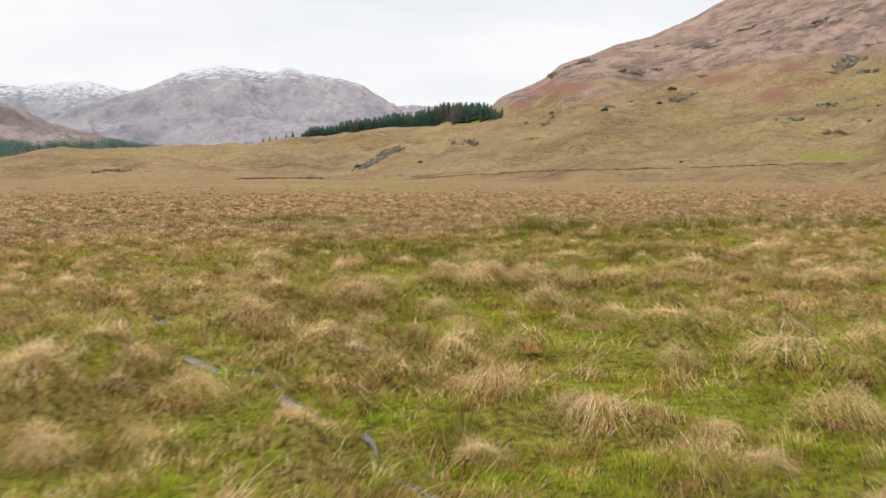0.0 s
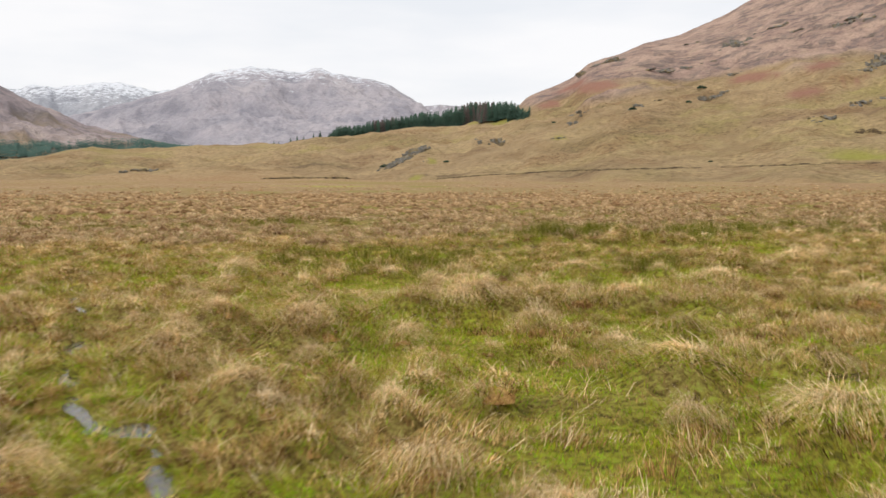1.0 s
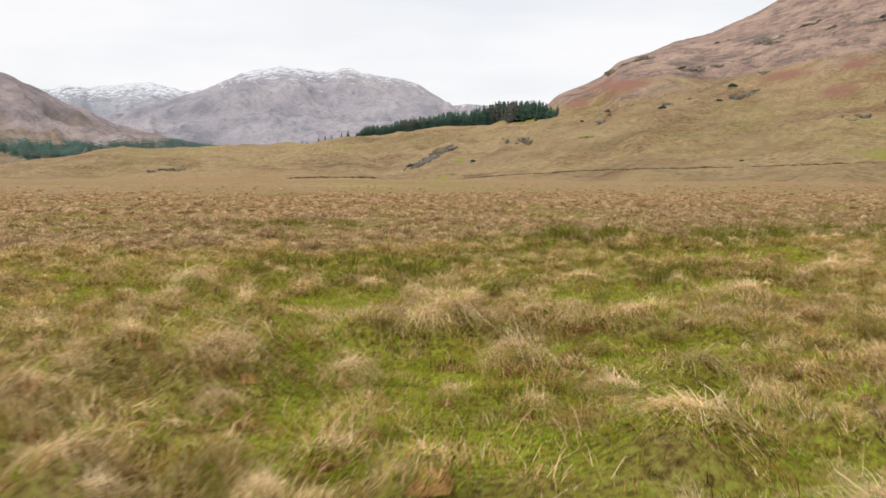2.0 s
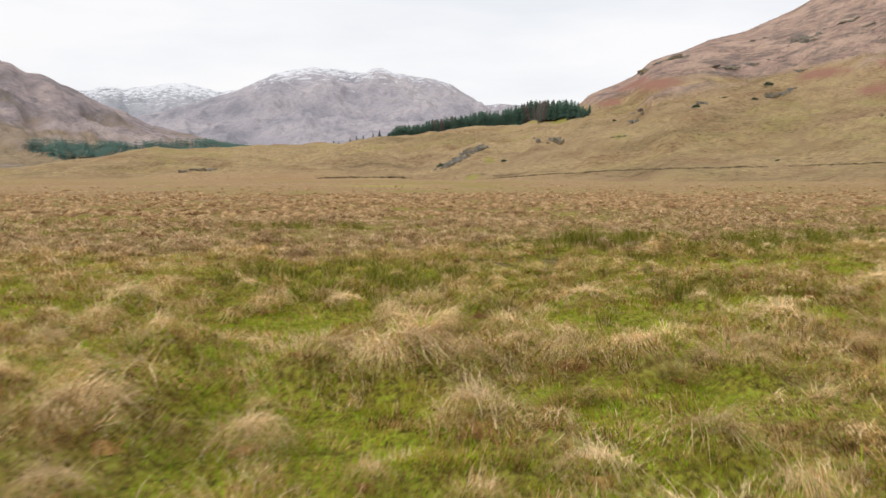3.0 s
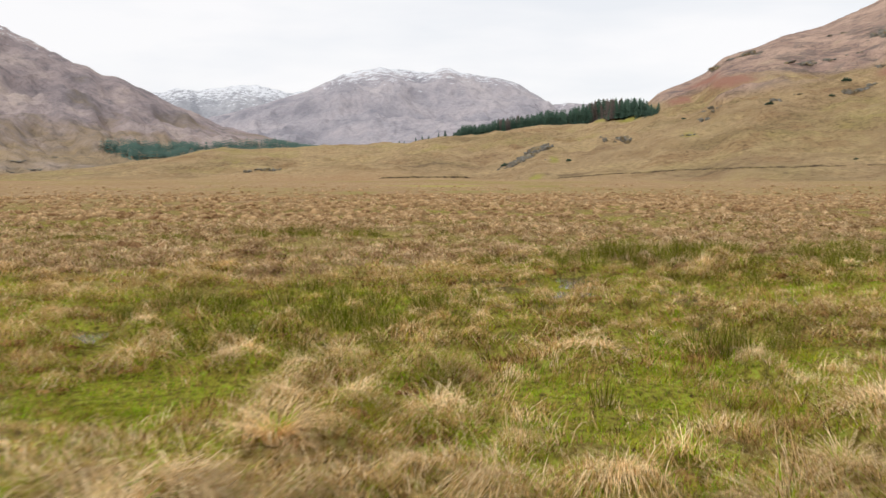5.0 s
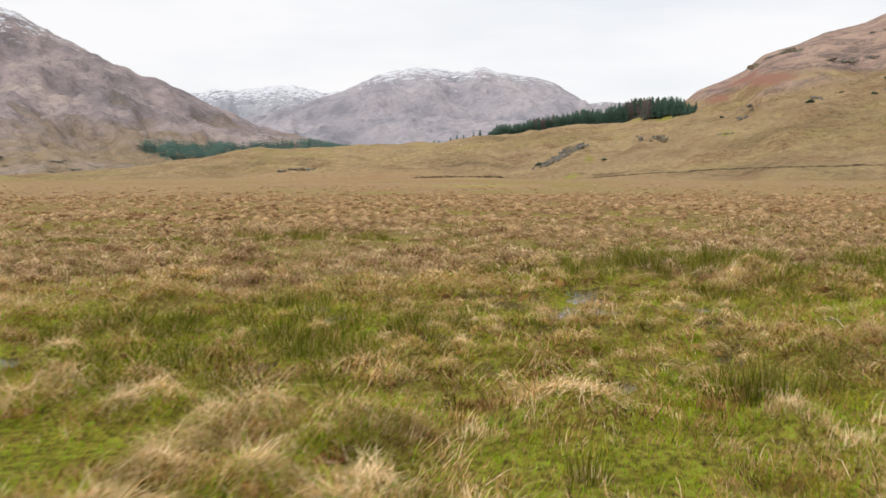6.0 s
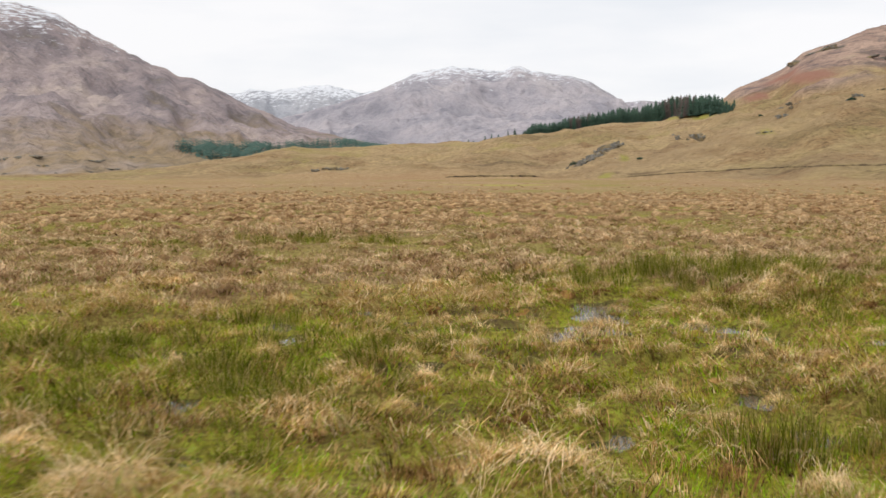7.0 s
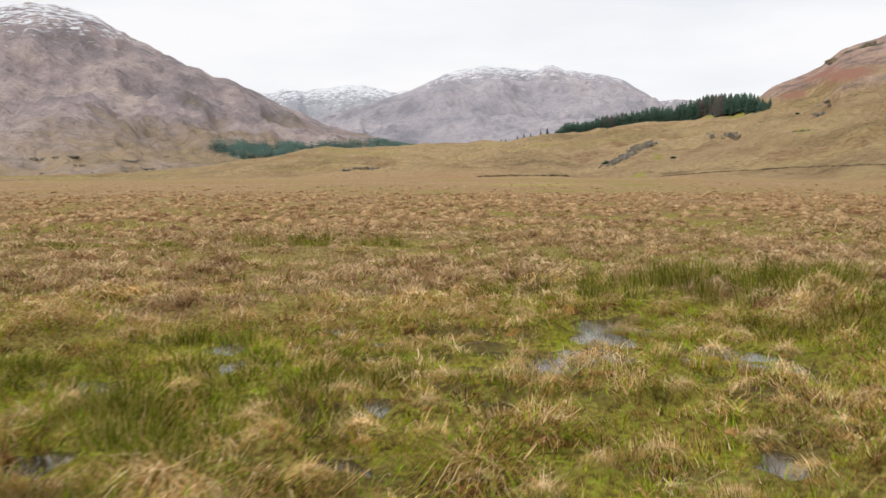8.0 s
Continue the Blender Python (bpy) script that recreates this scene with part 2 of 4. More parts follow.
MAT_RUSH = blade_material("soft_rush_stems", ((0.0, (0.085, 0.115, 0.010)), (0.45, (0.175, 0.205, 0.018)), (0.7, (0.32, 0.29, 0.04)), (1.0, (0.54, 0.40, 0.19))), 0.25)
# heather tones, with a slight blue lift for haze
MAT_LEFT = mountain_material("heather_mountainside", ((0.20, 0.182, 0.195), (0.32, 0.268, 0.272), (0.42, 0.345, 0.335), (0.53, 0.435, 0.385)), 165, 385, 0.175, 1.0, (0.42, 0.305, 0.165))
# haze is put into both base colours: paler and bluer than bare rock
MAT_FARM = mountain_material("hazed_heather_and_rock", ((0.31, 0.30, 0.335), (0.42, 0.395, 0.43), (0.50, 0.46, 0.485), (0.56, 0.515, 0.525)), 240, 395, 0.19, 0.9)
MAT_SNOW = mountain_material("hazed_snowy_rock", ((0.34, 0.35, 0.39), (0.42, 0.43, 0.47), (0.48, 0.485, 0.52), (0.54, 0.54, 0.57)), 205, 395, 0.215, 0.9)


# ---- the land ----
def lattice(ix, iy, seed):
    h = (ix * 374761393 + iy * 668265263 + seed * 974634437) & 0xFFFFFFFF
    h = ((h ^ (h >> 13)) * 1274126177) & 0xFFFFFFFF
    return ((h ^ (h >> 16)) & 0xFFFF) / 32767.5 - 1.0


def vnoise(x, y, seed):
    """Smooth noise between -1 and 1."""
    fx, fy = np.floor(x), np.floor(y)
    ix, iy = fx.astype(np.int64), fy.astype(np.int64)
    u, v = x - fx, y - fy
    u, v = u * u * (3 - 2 * u), v * v * (3 - 2 * v)
    a = lattice(ix, iy, seed) * (1 - u) + lattice(ix + 1, iy, seed) * u
    b = lattice(ix, iy + 1, seed) * (1 - u) + lattice(ix + 1, iy + 1, seed) * u
    return a * (1 - v) + b * v


def fbm(x, y, size, octaves, seed, rough=0.5):
    total, amp, f = 0.0, 1.0, 1.0 / size
    for k in range(octaves):
        c, s = math.cos(k * 1.1 + seed), math.sin(k * 1.1 + seed)
        total = total + amp * vnoise((x * c - y * s) * f + 17.3 * k, (x * s + y * c) * f - 9.1 * k, seed + k)
        amp, f = amp * rough, f * 2.03
    return total


def ease(a, b, x):
    t = np.clip((x - a) / (b - a), 0, 1)
    return t * t * (3 - 2 * t)


HUB = (10.6, 19.6)  # bearings and distances of the hills are taken from here


def bearing(x, y):
    dx, dy = x - HUB[0], y - HUB[1]
    return np.degrees(np.arctan2(dx, dy)), np.hypot(dx, dy) + 1e-6


def place(az, d):
    return HUB[0] + d * math.sin(radians(az)), HUB[1] + d * math.cos(radians(az))


# crest of the foothills and of the hillside: bearing, rise above the eye, distance
CREST = np.array([(-60, 0.5, 900), (-24, 0.1, 900), (-18, 0.2, 900), (-13.5, 0.55, 900), (-11.5, 0.85, 900), (-9.7, 1.05, 900), (-7.6, 1.4, 900),
                  (-6.7, 1.63, 900), (-5.8, 1.54, 920), (-4.5, 1.5, 940), (-3.8, 1.44, 945), (-2.6, 1.52, 960), (-1.1, 1.68, 975), (2, 1.79, 1000), (4.3, 1.94, 1020), (5, 2.14, 1030),
                  (6.4, 2.38, 1050), (7.3, 2.44, 1060), (8.6, 2.44, 1080), (9.8, 2.64, 1100), (12.7, 2.92, 1120), (15.4, 2.97, 1140), (15.9, 3.22, 1145), (17.5, 3.46, 1150), (18.9, 4.3, 1150), (19.4, 4.8, 1155),
                  (20.2, 5.15, 1155), (21.3, 5.56, 1160), (22.1, 5.92, 1160), (22.7, 6.45, 1165), (23.05, 6.74, 1170), (23.7, 6.98, 1180), (24.9, 7.28, 1210), (25.9, 7.7, 1240), (26.4, 7.92, 1255), (27.4, 8.08, 1300),
                  (28.4, 8.26, 1350), (29.7, 8.8, 1430), (31, 9.3, 1490), (32.1, 9.9, 1550), (45, 14.2, 1700), (75, 13, 1700)])
# foot of the slope: bearing, distance, how much the slope rounds off upwards
FOOT = np.array([(-60, 420, 3), (-10, 430, 2.4), (0, 430, 2.4), (8, 410, 2.8), (12, 380, 3.3), (17, 370, 2.8), (21, 340, 1.8), (29, 290, 1.25), (45, 260, 1.15), (75, 260, 1.1)])
# bog pools and the wet runnels: place, radius, how deep the hollow is
POOLS = [(13.27, 36.3, 0.36, 0.16), (13.2, 35.5, 0.46, 0.16), (13.16, 34.7, 0.42, 0.16), (13.05, 33.5, 0.42, 0.16), (12.83, 32.5, 0.5, 0.17), (12.99, 32.3, 0.3, 0.16), (11.94, 31.5, 0.55, 0.17),
         (11.75, 32.4, 0.34, 0.15), (11.4, 31.4, 0.4, 0.15), (13.56, 31.9, 0.27, 0.15), (14.85, 32.3, 0.24, 0.16), (14.75, 31.4, 0.28, 0.16), (13.95, 30.9, 0.3, 0.16), (14.4, 30.65, 0.22, 0.15), (14.5, 32.75, 0.2, 0.15),
         (14.1, 31.7, 0.18, 0.15), (15.2, 30.6, 0.26, 0.15), (12.83, 28.9, 0.3, 0.15), (19.3, 39.4, 0.5, 0.15), (14.9, 37.1, 0.42, 0.15), (10.05, 29.8, 0.5, 0.16), (9.59, 28.4, 0.34, 0.15), (9.6, 27.8, 0.38, 0.16),
         (7.59, 32.9, 0.28, 0.15), (8.55, 33.3, 0.32, 0.15), (8.19, 31.8, 0.36, 0.15), (8.84, 29.4, 0.32, 0.15), (6.56, 30.5, 0.32, 0.15), (6.58, 28.6, 0.34, 0.15), (6.81, 27.8, 0.36, 0.15), (9.48, 31.7, 0.3, 0.15),
         (11.24, 29.6, 0.28, 0.14), (3.5, 28.4, 0.45, 0.15), (3.5, 27.7, 0.3, 0.15), (-1.16, 24.8, 0.35, 0.15), (-0.63, 21.6, 0.36, 0.15), (0.62, 17.5, 0.2, 0.15), (0.0, 14.9, 0.2, 0.15), (1.0, 12.4, 0.15, 0.15),
         (-0.25, 17.3, 0.28, 0.15), (9.4, 12.9, 0.3, 0.14)]
POOLS = [(x, y, 1.16 * r, deep) for x, y, r, deep in POOLS]
wet_rng = random.Random(12)
for _ in range(90):
    spot = (wet_rng.uniform(6.0, 17), wet_rng.uniform(25.5, 37), wet_rng.uniform(0.18, 0.3), 0.12)
    if all(math.hypot(spot[0] - q[0], spot[1] - q[1]) > 0.5 + 1.5 * (spot[2] + q[2]) for q in POOLS):
        POOLS.append(spot)
RUNNEL = [(-1.1, 24.6), (-0.65, 21.8), (-0.35, 19.4), (-0.25, 17.2), (-0.05, 14.8), (0.55, 13.0), (0.9, 12.0), (1.08, 11.0), (1.31, 10.2), (1.59, 9.3), (1.74, 8.5), (1.86, 8.0), (1.98, 7.4), (2.1, 6.4), (2.3, 4.0)]


def winding(points, wander, step=0.25):
    """The points joined by a line that wanders."""
    out = []
    for (ax, ay), (bx, by) in zip(points, points[1:]):
        n = max(1, int(math.hypot(bx - ax, by - ay) / step))
        out += [(ax + (bx - ax) * k / n, ay + (by - ay) * k / n) for k in range(n)]
    return [(x + wander * noise.noise(Vector((x * 0.7, y * 0.7, 3))), y + 0.5 * wander * noise.noise(Vector((x, y, 9)))) for x, y in out]


RUNNEL = winding(RUNNEL, 0.4)


def near_runnel(x, y):
    """Distance from the wet runnel."""
    best = np.full_like(x, 99.0)
    for px, py in RUNNEL:
        best = np.minimum(best, np.hypot(x - px, y - py))
    return best


def wetness(x, y):
    """1 in the middle of a pool or the runnel, 0 on firm turf."""
    x, y = np.asarray(x, float), np.asarray(y, float)
    out = np.zeros_like(x)
    m = (x > -3) & (x < 22) & (y > 3) & (y < 41)
    x, y = x[m], y[m]
    w = np.zeros_like(x)
    n = (x < 4) & (y < 24)
    w[n] = 1 - ease(0.02, 0.2, near_runnel(x[n], y[n]) + 0.09 * fbm(x[n], y[n], 0.7, 2, 61))
    wob = 0.3 * fbm(x, y, 0.9, 2, 63) - 0.08 + 0.42 * fbm(x, y, 0.42, 2, 62)
    wob = np.clip(wob, -0.75, 1.0)
    for px, py, r, _ in POOLS:
        w = np.maximum(w, 1 - ease(0.35, 1.25, (np.hypot(x - px, y - py) + wob * min(1.0, r / 0.45)) / r))
    out[m] = w
    return out


# the great tussocks that stand out: place, radius, height
TUSSOCKS_A = [(1.25, 15.2, 0.56, 0.5), (0.44, 19.9, 0.36, 0.4), (2.81, 20.8, 0.55, 0.5), (3.1, 16.4, 0.6, 0.6), (3.36, 17.4, 0.66, 0.65), (5.64, 19.3, 0.55, 0.5), (6.4, 18.9, 0.7, 0.6), (7.04, 19.2, 0.55, 0.5),
              (-1.61, 15.0, 0.46, 0.5), (-1.45, 10.7, 0.53, 0.6), (-1.02, 13.5, 0.5, 0.5), (1.1, 8.6, 0.3, 0.4), (1.93, 12.6, 0.42, 0.5), (7.26, 12.6, 0.66, 0.5), (8.86, 12.9, 0.35, 0.4), (7.55, 10.2, 0.62, 0.5),
              (8.81, 10.5, 0.5, 0.55), (10.65, 24.4, 0.6, 0.38), (9.5, 19.2, 0.45, 0.5), (-0.39, 11.8, 0.4, 0.5), (2.5, 10.7, 0.3, 0.4), (3.41, 11.4, 0.28, 0.36), (8.35, 14.9, 0.55, 0.5)]
TUSSOCKS_B = [(1.3, 17.1, 0.5, 0.5), (1.92, 18.2, 0.42, 0.5), (8.61, 13.8, 0.43, 0.45), (3.11, 12.3, 0.34, 0.42), (4.55, 12.1, 0.3, 0.37), (10.5, 17.9, 0.32, 0.38), (9.6, 13.2, 0.5, 0.5), (8.1, 19.6, 0.3, 0.38),
              (6.88, 21.0, 0.45, 0.52), (8.4, 23.4, 0.55, 0.46), (2.4, 24.9, 0.6, 0.6), (4.65, 29.5, 0.45, 0.44), (3.44, 19.9, 0.4, 0.7), (12.56, 20.8, 0.57, 0.5), (9.03, 20.5, 0.22, 0.33), (5.28, 18.5, 0.52, 0.56),
              (6.11, 18.5, 0.52, 0.56), (6.92, 18.6, 0.42, 0.48), (7.38, 20.8, 0.22, 0.33), (6.08, 24.8, 0.38, 0.36), (11.5, 19.5, 0.28, 0.4), (2.58, 31.1, 0.4, 0.32), (6.23, 25.4, 0.4, 0.33), (9.86, 25.6, 0.22, 0.26)]
TUSSOCKS_C = [(11.96, 26.0, 0.28, 0.28), (12.65, 23.7, 0.28, 0.45), (17.6, 36.7, 0.48, 0.45), (4.58, 30.4, 0.48, 0.42), (4.42, 28.1, 0.4, 0.38), (10.53, 27.9, 0.2, 0.24), (7.34, 25.8, 0.25, 0.27), (11.36, 26.3, 0.25, 0.29),
              (14.62, 27.1, 0.37, 0.4), (4.48, 33.5, 0.3, 0.4), (6.51, 32.2, 0.33, 0.32), (9.18, 27.6, 0.25, 0.31), (10.4, 29.3, 0.22, 0.2), (15.19, 36.6, 0.28, 0.27), (12.12, 34.0, 0.4, 0.35), (13.43, 31.4, 0.25, 0.27),
              (13.96, 29.6, 0.3, 0.26), (12.7, 29.5, 0.26, 0.25), (11.9, 27.1, 0.2, 0.29), (13.2, 29.3, 0.2, 0.25), (16.0, 33.8, 0.33, 0.37), (15.9, 31.6, 0.4, 0.45), (4.94, 45.4, 0.4, 0.38), (7.97, 47.9, 0.43, 0.33)]
GREAT = [(x, y, 1.15 * r, 0.95 * h) for x, y, r, h in TUSSOCKS_A + TUSSOCKS_B + TUSSOCKS_C]


def humps(x, y):
    """The mossy mounds that the great tussocks crown."""
    z = np.zeros_like(x)
    m = (x > -3) & (x < 19) & (y > 7) & (y < 49)
    x, y = x[m], y[m]
    best = np.zeros_like(x)
    for px, py, r, h in GREAT:
        q = np.hypot(x - px, y - py) / (1.35 * r)
        best = np.maximum(best, 0.72 * h * np.clip(1 - q * q, 0, 1) ** 1.15)
    z[m] = best * (1 + 0.3 * fbm(x, y, 0.35, 2, 53))
    return z


def hummocks(x, y):
    """The lumps and hollows of the bog, about -1 to 1."""
    return 0.75 * fbm(x, y, 2.3, 2, 3) + 0.4 * vnoise(x / 0.8, y / 0.8, 5) + 0.16 * vnoise(x / 0.37, y / 0.37, 15)


def ground_z(x, y):
    x, y = np.asarray(x, float), np.asarray(y, float)
    az, d = bearing(x, y)
    z = 0.9 * ease(90, 430, d)
    lumps = np.maximum(0.17 * hummocks(x, y), -0.05 + 0.012 * vnoise(x / 0.3, y / 0.3, 6))
    z = z + lumps * (1 - ease(75, 130, d)) + 0.35 * fbm(x, y, 30, 2, 7) * ease(60, 200, d)
    z = z + humps(np.atleast_1d(x), np.atleast_1d(y)).reshape(np.shape(x))
    wet = wetness(np.atleast_1d(x), np.atleast_1d(y)).reshape(np.shape(x))
    z = z * (1 - wet) - 0.14 * wet
    crest_e, crest_d = np.interp(az, CREST[:, 0], CREST[:, 1]), np.interp(az, CREST[:, 0], CREST[:, 2])
    foot_d, round_off = np.interp(az, FOOT[:, 0], FOOT[:, 1]), np.interp(az, FOOT[:, 0], FOOT[:, 2])
    foot_d = foot_d * (1 + 0.08 * fbm(az, d * 0, 5.0, 2, 8))
    u = np.clip(np.log(d / foot_d) / np.log(crest_d / foot_d), 0, 1)
    foot_e = -np.degrees(np.arctan(1.6 / foot_d))
    e = foot_e + (crest_e - foot_e) * (1 - (1 - u) ** round_off)
    rise = EYE + np.minimum(d, crest_d) * np.tan(np.radians(e))
    knolls = fbm(x, y, 170, 3, 11, 0.5) * 0.010 + fbm(x, y, 38, 5, 12, 0.72) * 0.0055
    rise = rise + knolls * d * np.minimum(1, 0.25 + crest_e / 1.8) * np.clip(u * 5, 0, 1) * (1 - 0.9 * ease(0.4, 0.98, u))
    rise = rise - 0.05 * np.maximum(0, d - crest_d) - 0.25 * np.maximum(0, d - crest_d - 90)
    return np.where(d > foot_d, np.maximum(rise, z - 25), z)


def lawn(x, y):
    """Open mossy ground with hardly a tussock."""
    return np.hypot((x - 11.3) / 2.2, (y - 22.9) / 2.1) < 1


def soggy(x, y):
    """The quaking ground round the pools."""
    return np.exp(-((x - 12.2) / 3.6) ** 4 - ((y - 31.0) / 4.8) ** 4)


def greenness(x, y):
    """Where moss and wet green grass take over from the dead grass."""
    az, d = bearing(x, y)
    near = 0.5 + 0.25 * fbm(x, y, 4.0, 2, 21) + 0.25 * fbm(x, y, 1.1, 3, 27) - 0.32 * hummocks(x, y)
    bias = 0.13 - 0.05 * (1 - ease(19, 26, y + 0.25 * x)) - 0.34 * ease(31, 38, y) * (1 - 0.6 * ease(9, 14, x)) * (d < 200)
    g = 0.9 * ease(0.42, 0.78, near + bias)
    g = np.maximum(g, 0.8 * wetness(x, y))
    g = np.maximum(g, 0.5 * soggy(x, y))
    for px, py, rx, ry in ((11.3, 22.9, 2.3, 2.2), (6.5, 52.5, 3.2, 2.2), (-2.5, 52, 5, 1.6), (14, 37.5, 3, 2.0), (8, 31, 4, 2.5), (20, 62, 9, 2.5), (-6, 66, 8, 2.5)):
        g = np.maximum(g, 0.8 * (1 - ease(0.5, 1.1, np.hypot((x - px) / rx, (y - py) / ry) + 0.3 * fbm(x, y, 1.5, 2, 22))))
    far = ease(0.05, 0.6, fbm(x, y, 60, 4, 23)) * 0.6
    sway = 0.12 * fbm(az, d * 0, 6, 2, 24)
    strip = np.maximum(1 - ease(0.12, 0.36, np.abs(np.log(d / 142.0) + sway)), 1 - ease(0.08, 0.25, np.abs(np.log(d / 290.0) - sway)))
    strip = strip * ease(-0.45, 0.25, fbm(x, y, 14, 4, 25, 0.6)) * (0.3 + 0.6 * np.exp(-((az - 4) / 7) ** 2))
    far = np.maximum(far * ease(350, 420, d), strip)
    for ga, gd, ra, rd in ((18.0, 800, 1.2, 60), (12.2, 205, 1.8, 14), (12.1, 405, 0.5, 10), (16.2, 900, 1.2, 40), (13.2, 460, 0.5, 12), (38, 350, 3.0, 14)):
        far = np.maximum(far, 0.95 * (1 - ease(0.5, 1.1, np.hypot((az - ga) / ra, (d - gd) / rd) + 0.35 * fbm(x, y, 25, 3, 28))))
    mid = np.where(d < 200, ease(0.25, 0.7, fbm(x, y, 7, 3, 26)) * 0.45, 0)
    return np.where(y < 44, g, np.maximum(np.maximum(mid, far), np.where(d < 80, g * (g > 0.55), 0)))


def on_plain(x, y):
    """Beyond the wet ground the moor grass of the plain takes over."""
    return y + 5.0 * fbm(x, y, 5.0, 2, 47) > 37


def surface(name, V, F, mat, attrs=(), smooth=True):
    """A mesh from arrays of places and of triangles or quads."""
    me = bpy.data.meshes.new(name)
    V, F = np.ascontiguousarray(V, np.float32), np.ascontiguousarray(F, np.int32)
    me.vertices.add(len(V))
    me.vertices.foreach_set("co", V.ravel())
    me.loops.add(F.size)
    me.loops.foreach_set("vertex_index", F.ravel())
    me.polygons.add(len(F))
    me.polygons.foreach_set("loop_start", np.arange(0, F.size, F.shape[1], dtype=np.int32))
    me.polygons.foreach_set("use_smooth", np.full(len(F), smooth))
    for key, values in attrs:
        a = me.attributes.new(key, "FLOAT", "POINT")
        a.data.foreach_set("value", np.ascontiguousarray(values, np.float32))
    me.update(calc_edges=True)
    me.materials.append(mat)
    return me


def grid_faces(rows_n, cols_n):
    i = np.arange(rows_n * cols_n).reshape(rows_n, cols_n)
    return np.stack([i[:-1, :-1], i[:-1, 1:], i[1:, 1:], i[1:, :-1]], -1).reshape(-1, 4)


def build_ground():
    """One sheet from under the camera to the far horizon, finest ahead of the walk."""
    gx, gy = -1.5, -6.0
    az = np.concatenate([np.linspace(-180, -34, 30)[:-1], np.linspace(-34, 50, 370), np.linspace(50, 180, 28)[1:]])
    d = np.concatenate([[0.0, 3.0], np.arange(5.5, 30, 0.17), np.arange(30, 46, 0.22), np.arange(46, 112, 0.7), 112 * np.exp(np.linspace(0, math.log(280 / 112), 38)), 280 * np.exp(np.linspace(0, math.log(6), 130))[1:], [1800, 2000, 2300, 2760, 3600, 4700]])
    A, D = np.meshgrid(np.radians(az), d)
    X, Y = gx + D * np.sin(A), gy + D * np.cos(A)
    x, y = X.ravel(), Y.ravel()
    z = ground_z(x, y)
    b, r = bearing(x, y)
    foot = np.interp(b, FOOT[:, 0], FOOT[:, 1])
    crest = np.interp(b, CREST[:, 0], CREST[:, 1])
    slope = ease(0.9, 1.12, r / foot + 0.05 * fbm(x, y, 40, 3, 31))
    rise = np.degrees(np.arctan((z - EYE) / r))
    heath = ease(0.0, 0.25, (rise - np.interp(b, [-30, 12, 17, 20, 24, 30, 40], [9, 9, 4.2, 3.9, 4.6, 5.2, 6.3])) / 4 + 0.16 * fbm(x, y, 120, 4, 32)) * (b > 10)
    bracken = np.zeros_like(x)
    for pa, pe, wa, we in ((23.3, 5.45, 1.7, 0.42), (20.8, 4.4, 0.8, 0.2), (35.7, 4.85, 1.1, 0.28), (38.1, 5.4, 0.9, 0.13), (33.0, 5.75, 1.4, 0.3), (36.5, 6.3, 1.2, 0.3)):
        tilt = rise - pe - 0.12 * (b - pa)
        bracken = np.maximum(bracken, 0.9 * (1 - ease(0.45, 1.15, np.hypot((b - pa) / wa, tilt / we) + 0.45 * fbm(x, y, 60, 4, 33))) * (r > 400))
    bank = np.exp(-((r - 470 - 12 * fbm(b, r * 0, 3, 3, 34)) / 5.0) ** 2) * np.exp(-((b - 5.6) / 2.4) ** 2)
    bank = bank + np.exp(-((r / foot - 1.08 - 0.012 * fbm(b, r * 0, 1.5, 3, 36)) / 0.005) ** 2) * ease(-0.3, 0.2, fbm(b, r * 0, 5.0, 2, 37)) * (b > 9)
    lush = np.zeros_like(x)
    for pa, pd, wa, wd in ((18.0, 795, 1.1, 45), (16.4, 860, 0.7, 40), (12.1, 405, 0.5, 9), (13.2, 458, 0.45, 10), (21.3, 470, 0.6, 10), (39.5, 345, 2.5, 10), (5.0, 215, 4.5, 9)):
        lush = np.maximum(lush, 0.75 * (1 - ease(0.45, 1.15, np.hypot((b - pa) / wa, (r - pd) / wd) + 0.4 * fbm(x, y, 16, 3, 38))))
    me = surface("ground", np.stack([x, y, z], -1), grid_faces(len(d), len(az))[:, ::-1], MAT_GROUND,
                 (("green", greenness(x, y)), ("moss", np.where(on_plain(x, y), 0.7 * greenness(x, y), 0.38 + 0.6 * greenness(x, y))), ("far", ease(60, 105, r)), ("slope", slope), ("heath", heath), ("bracken", bracken), ("lush", lush), ("bare", np.maximum(np.clip(bank, 0, 1) * 0.75, 0.7 * soggy(x, y) * ease(-0.1, 0.5, fbm(x, y, 0.8, 3, 29))))))
    return tagged(new("ground", me), "boggy moorland of dead grass and moss rising to hills", "moorland", kind="structure")


ground = build_ground()


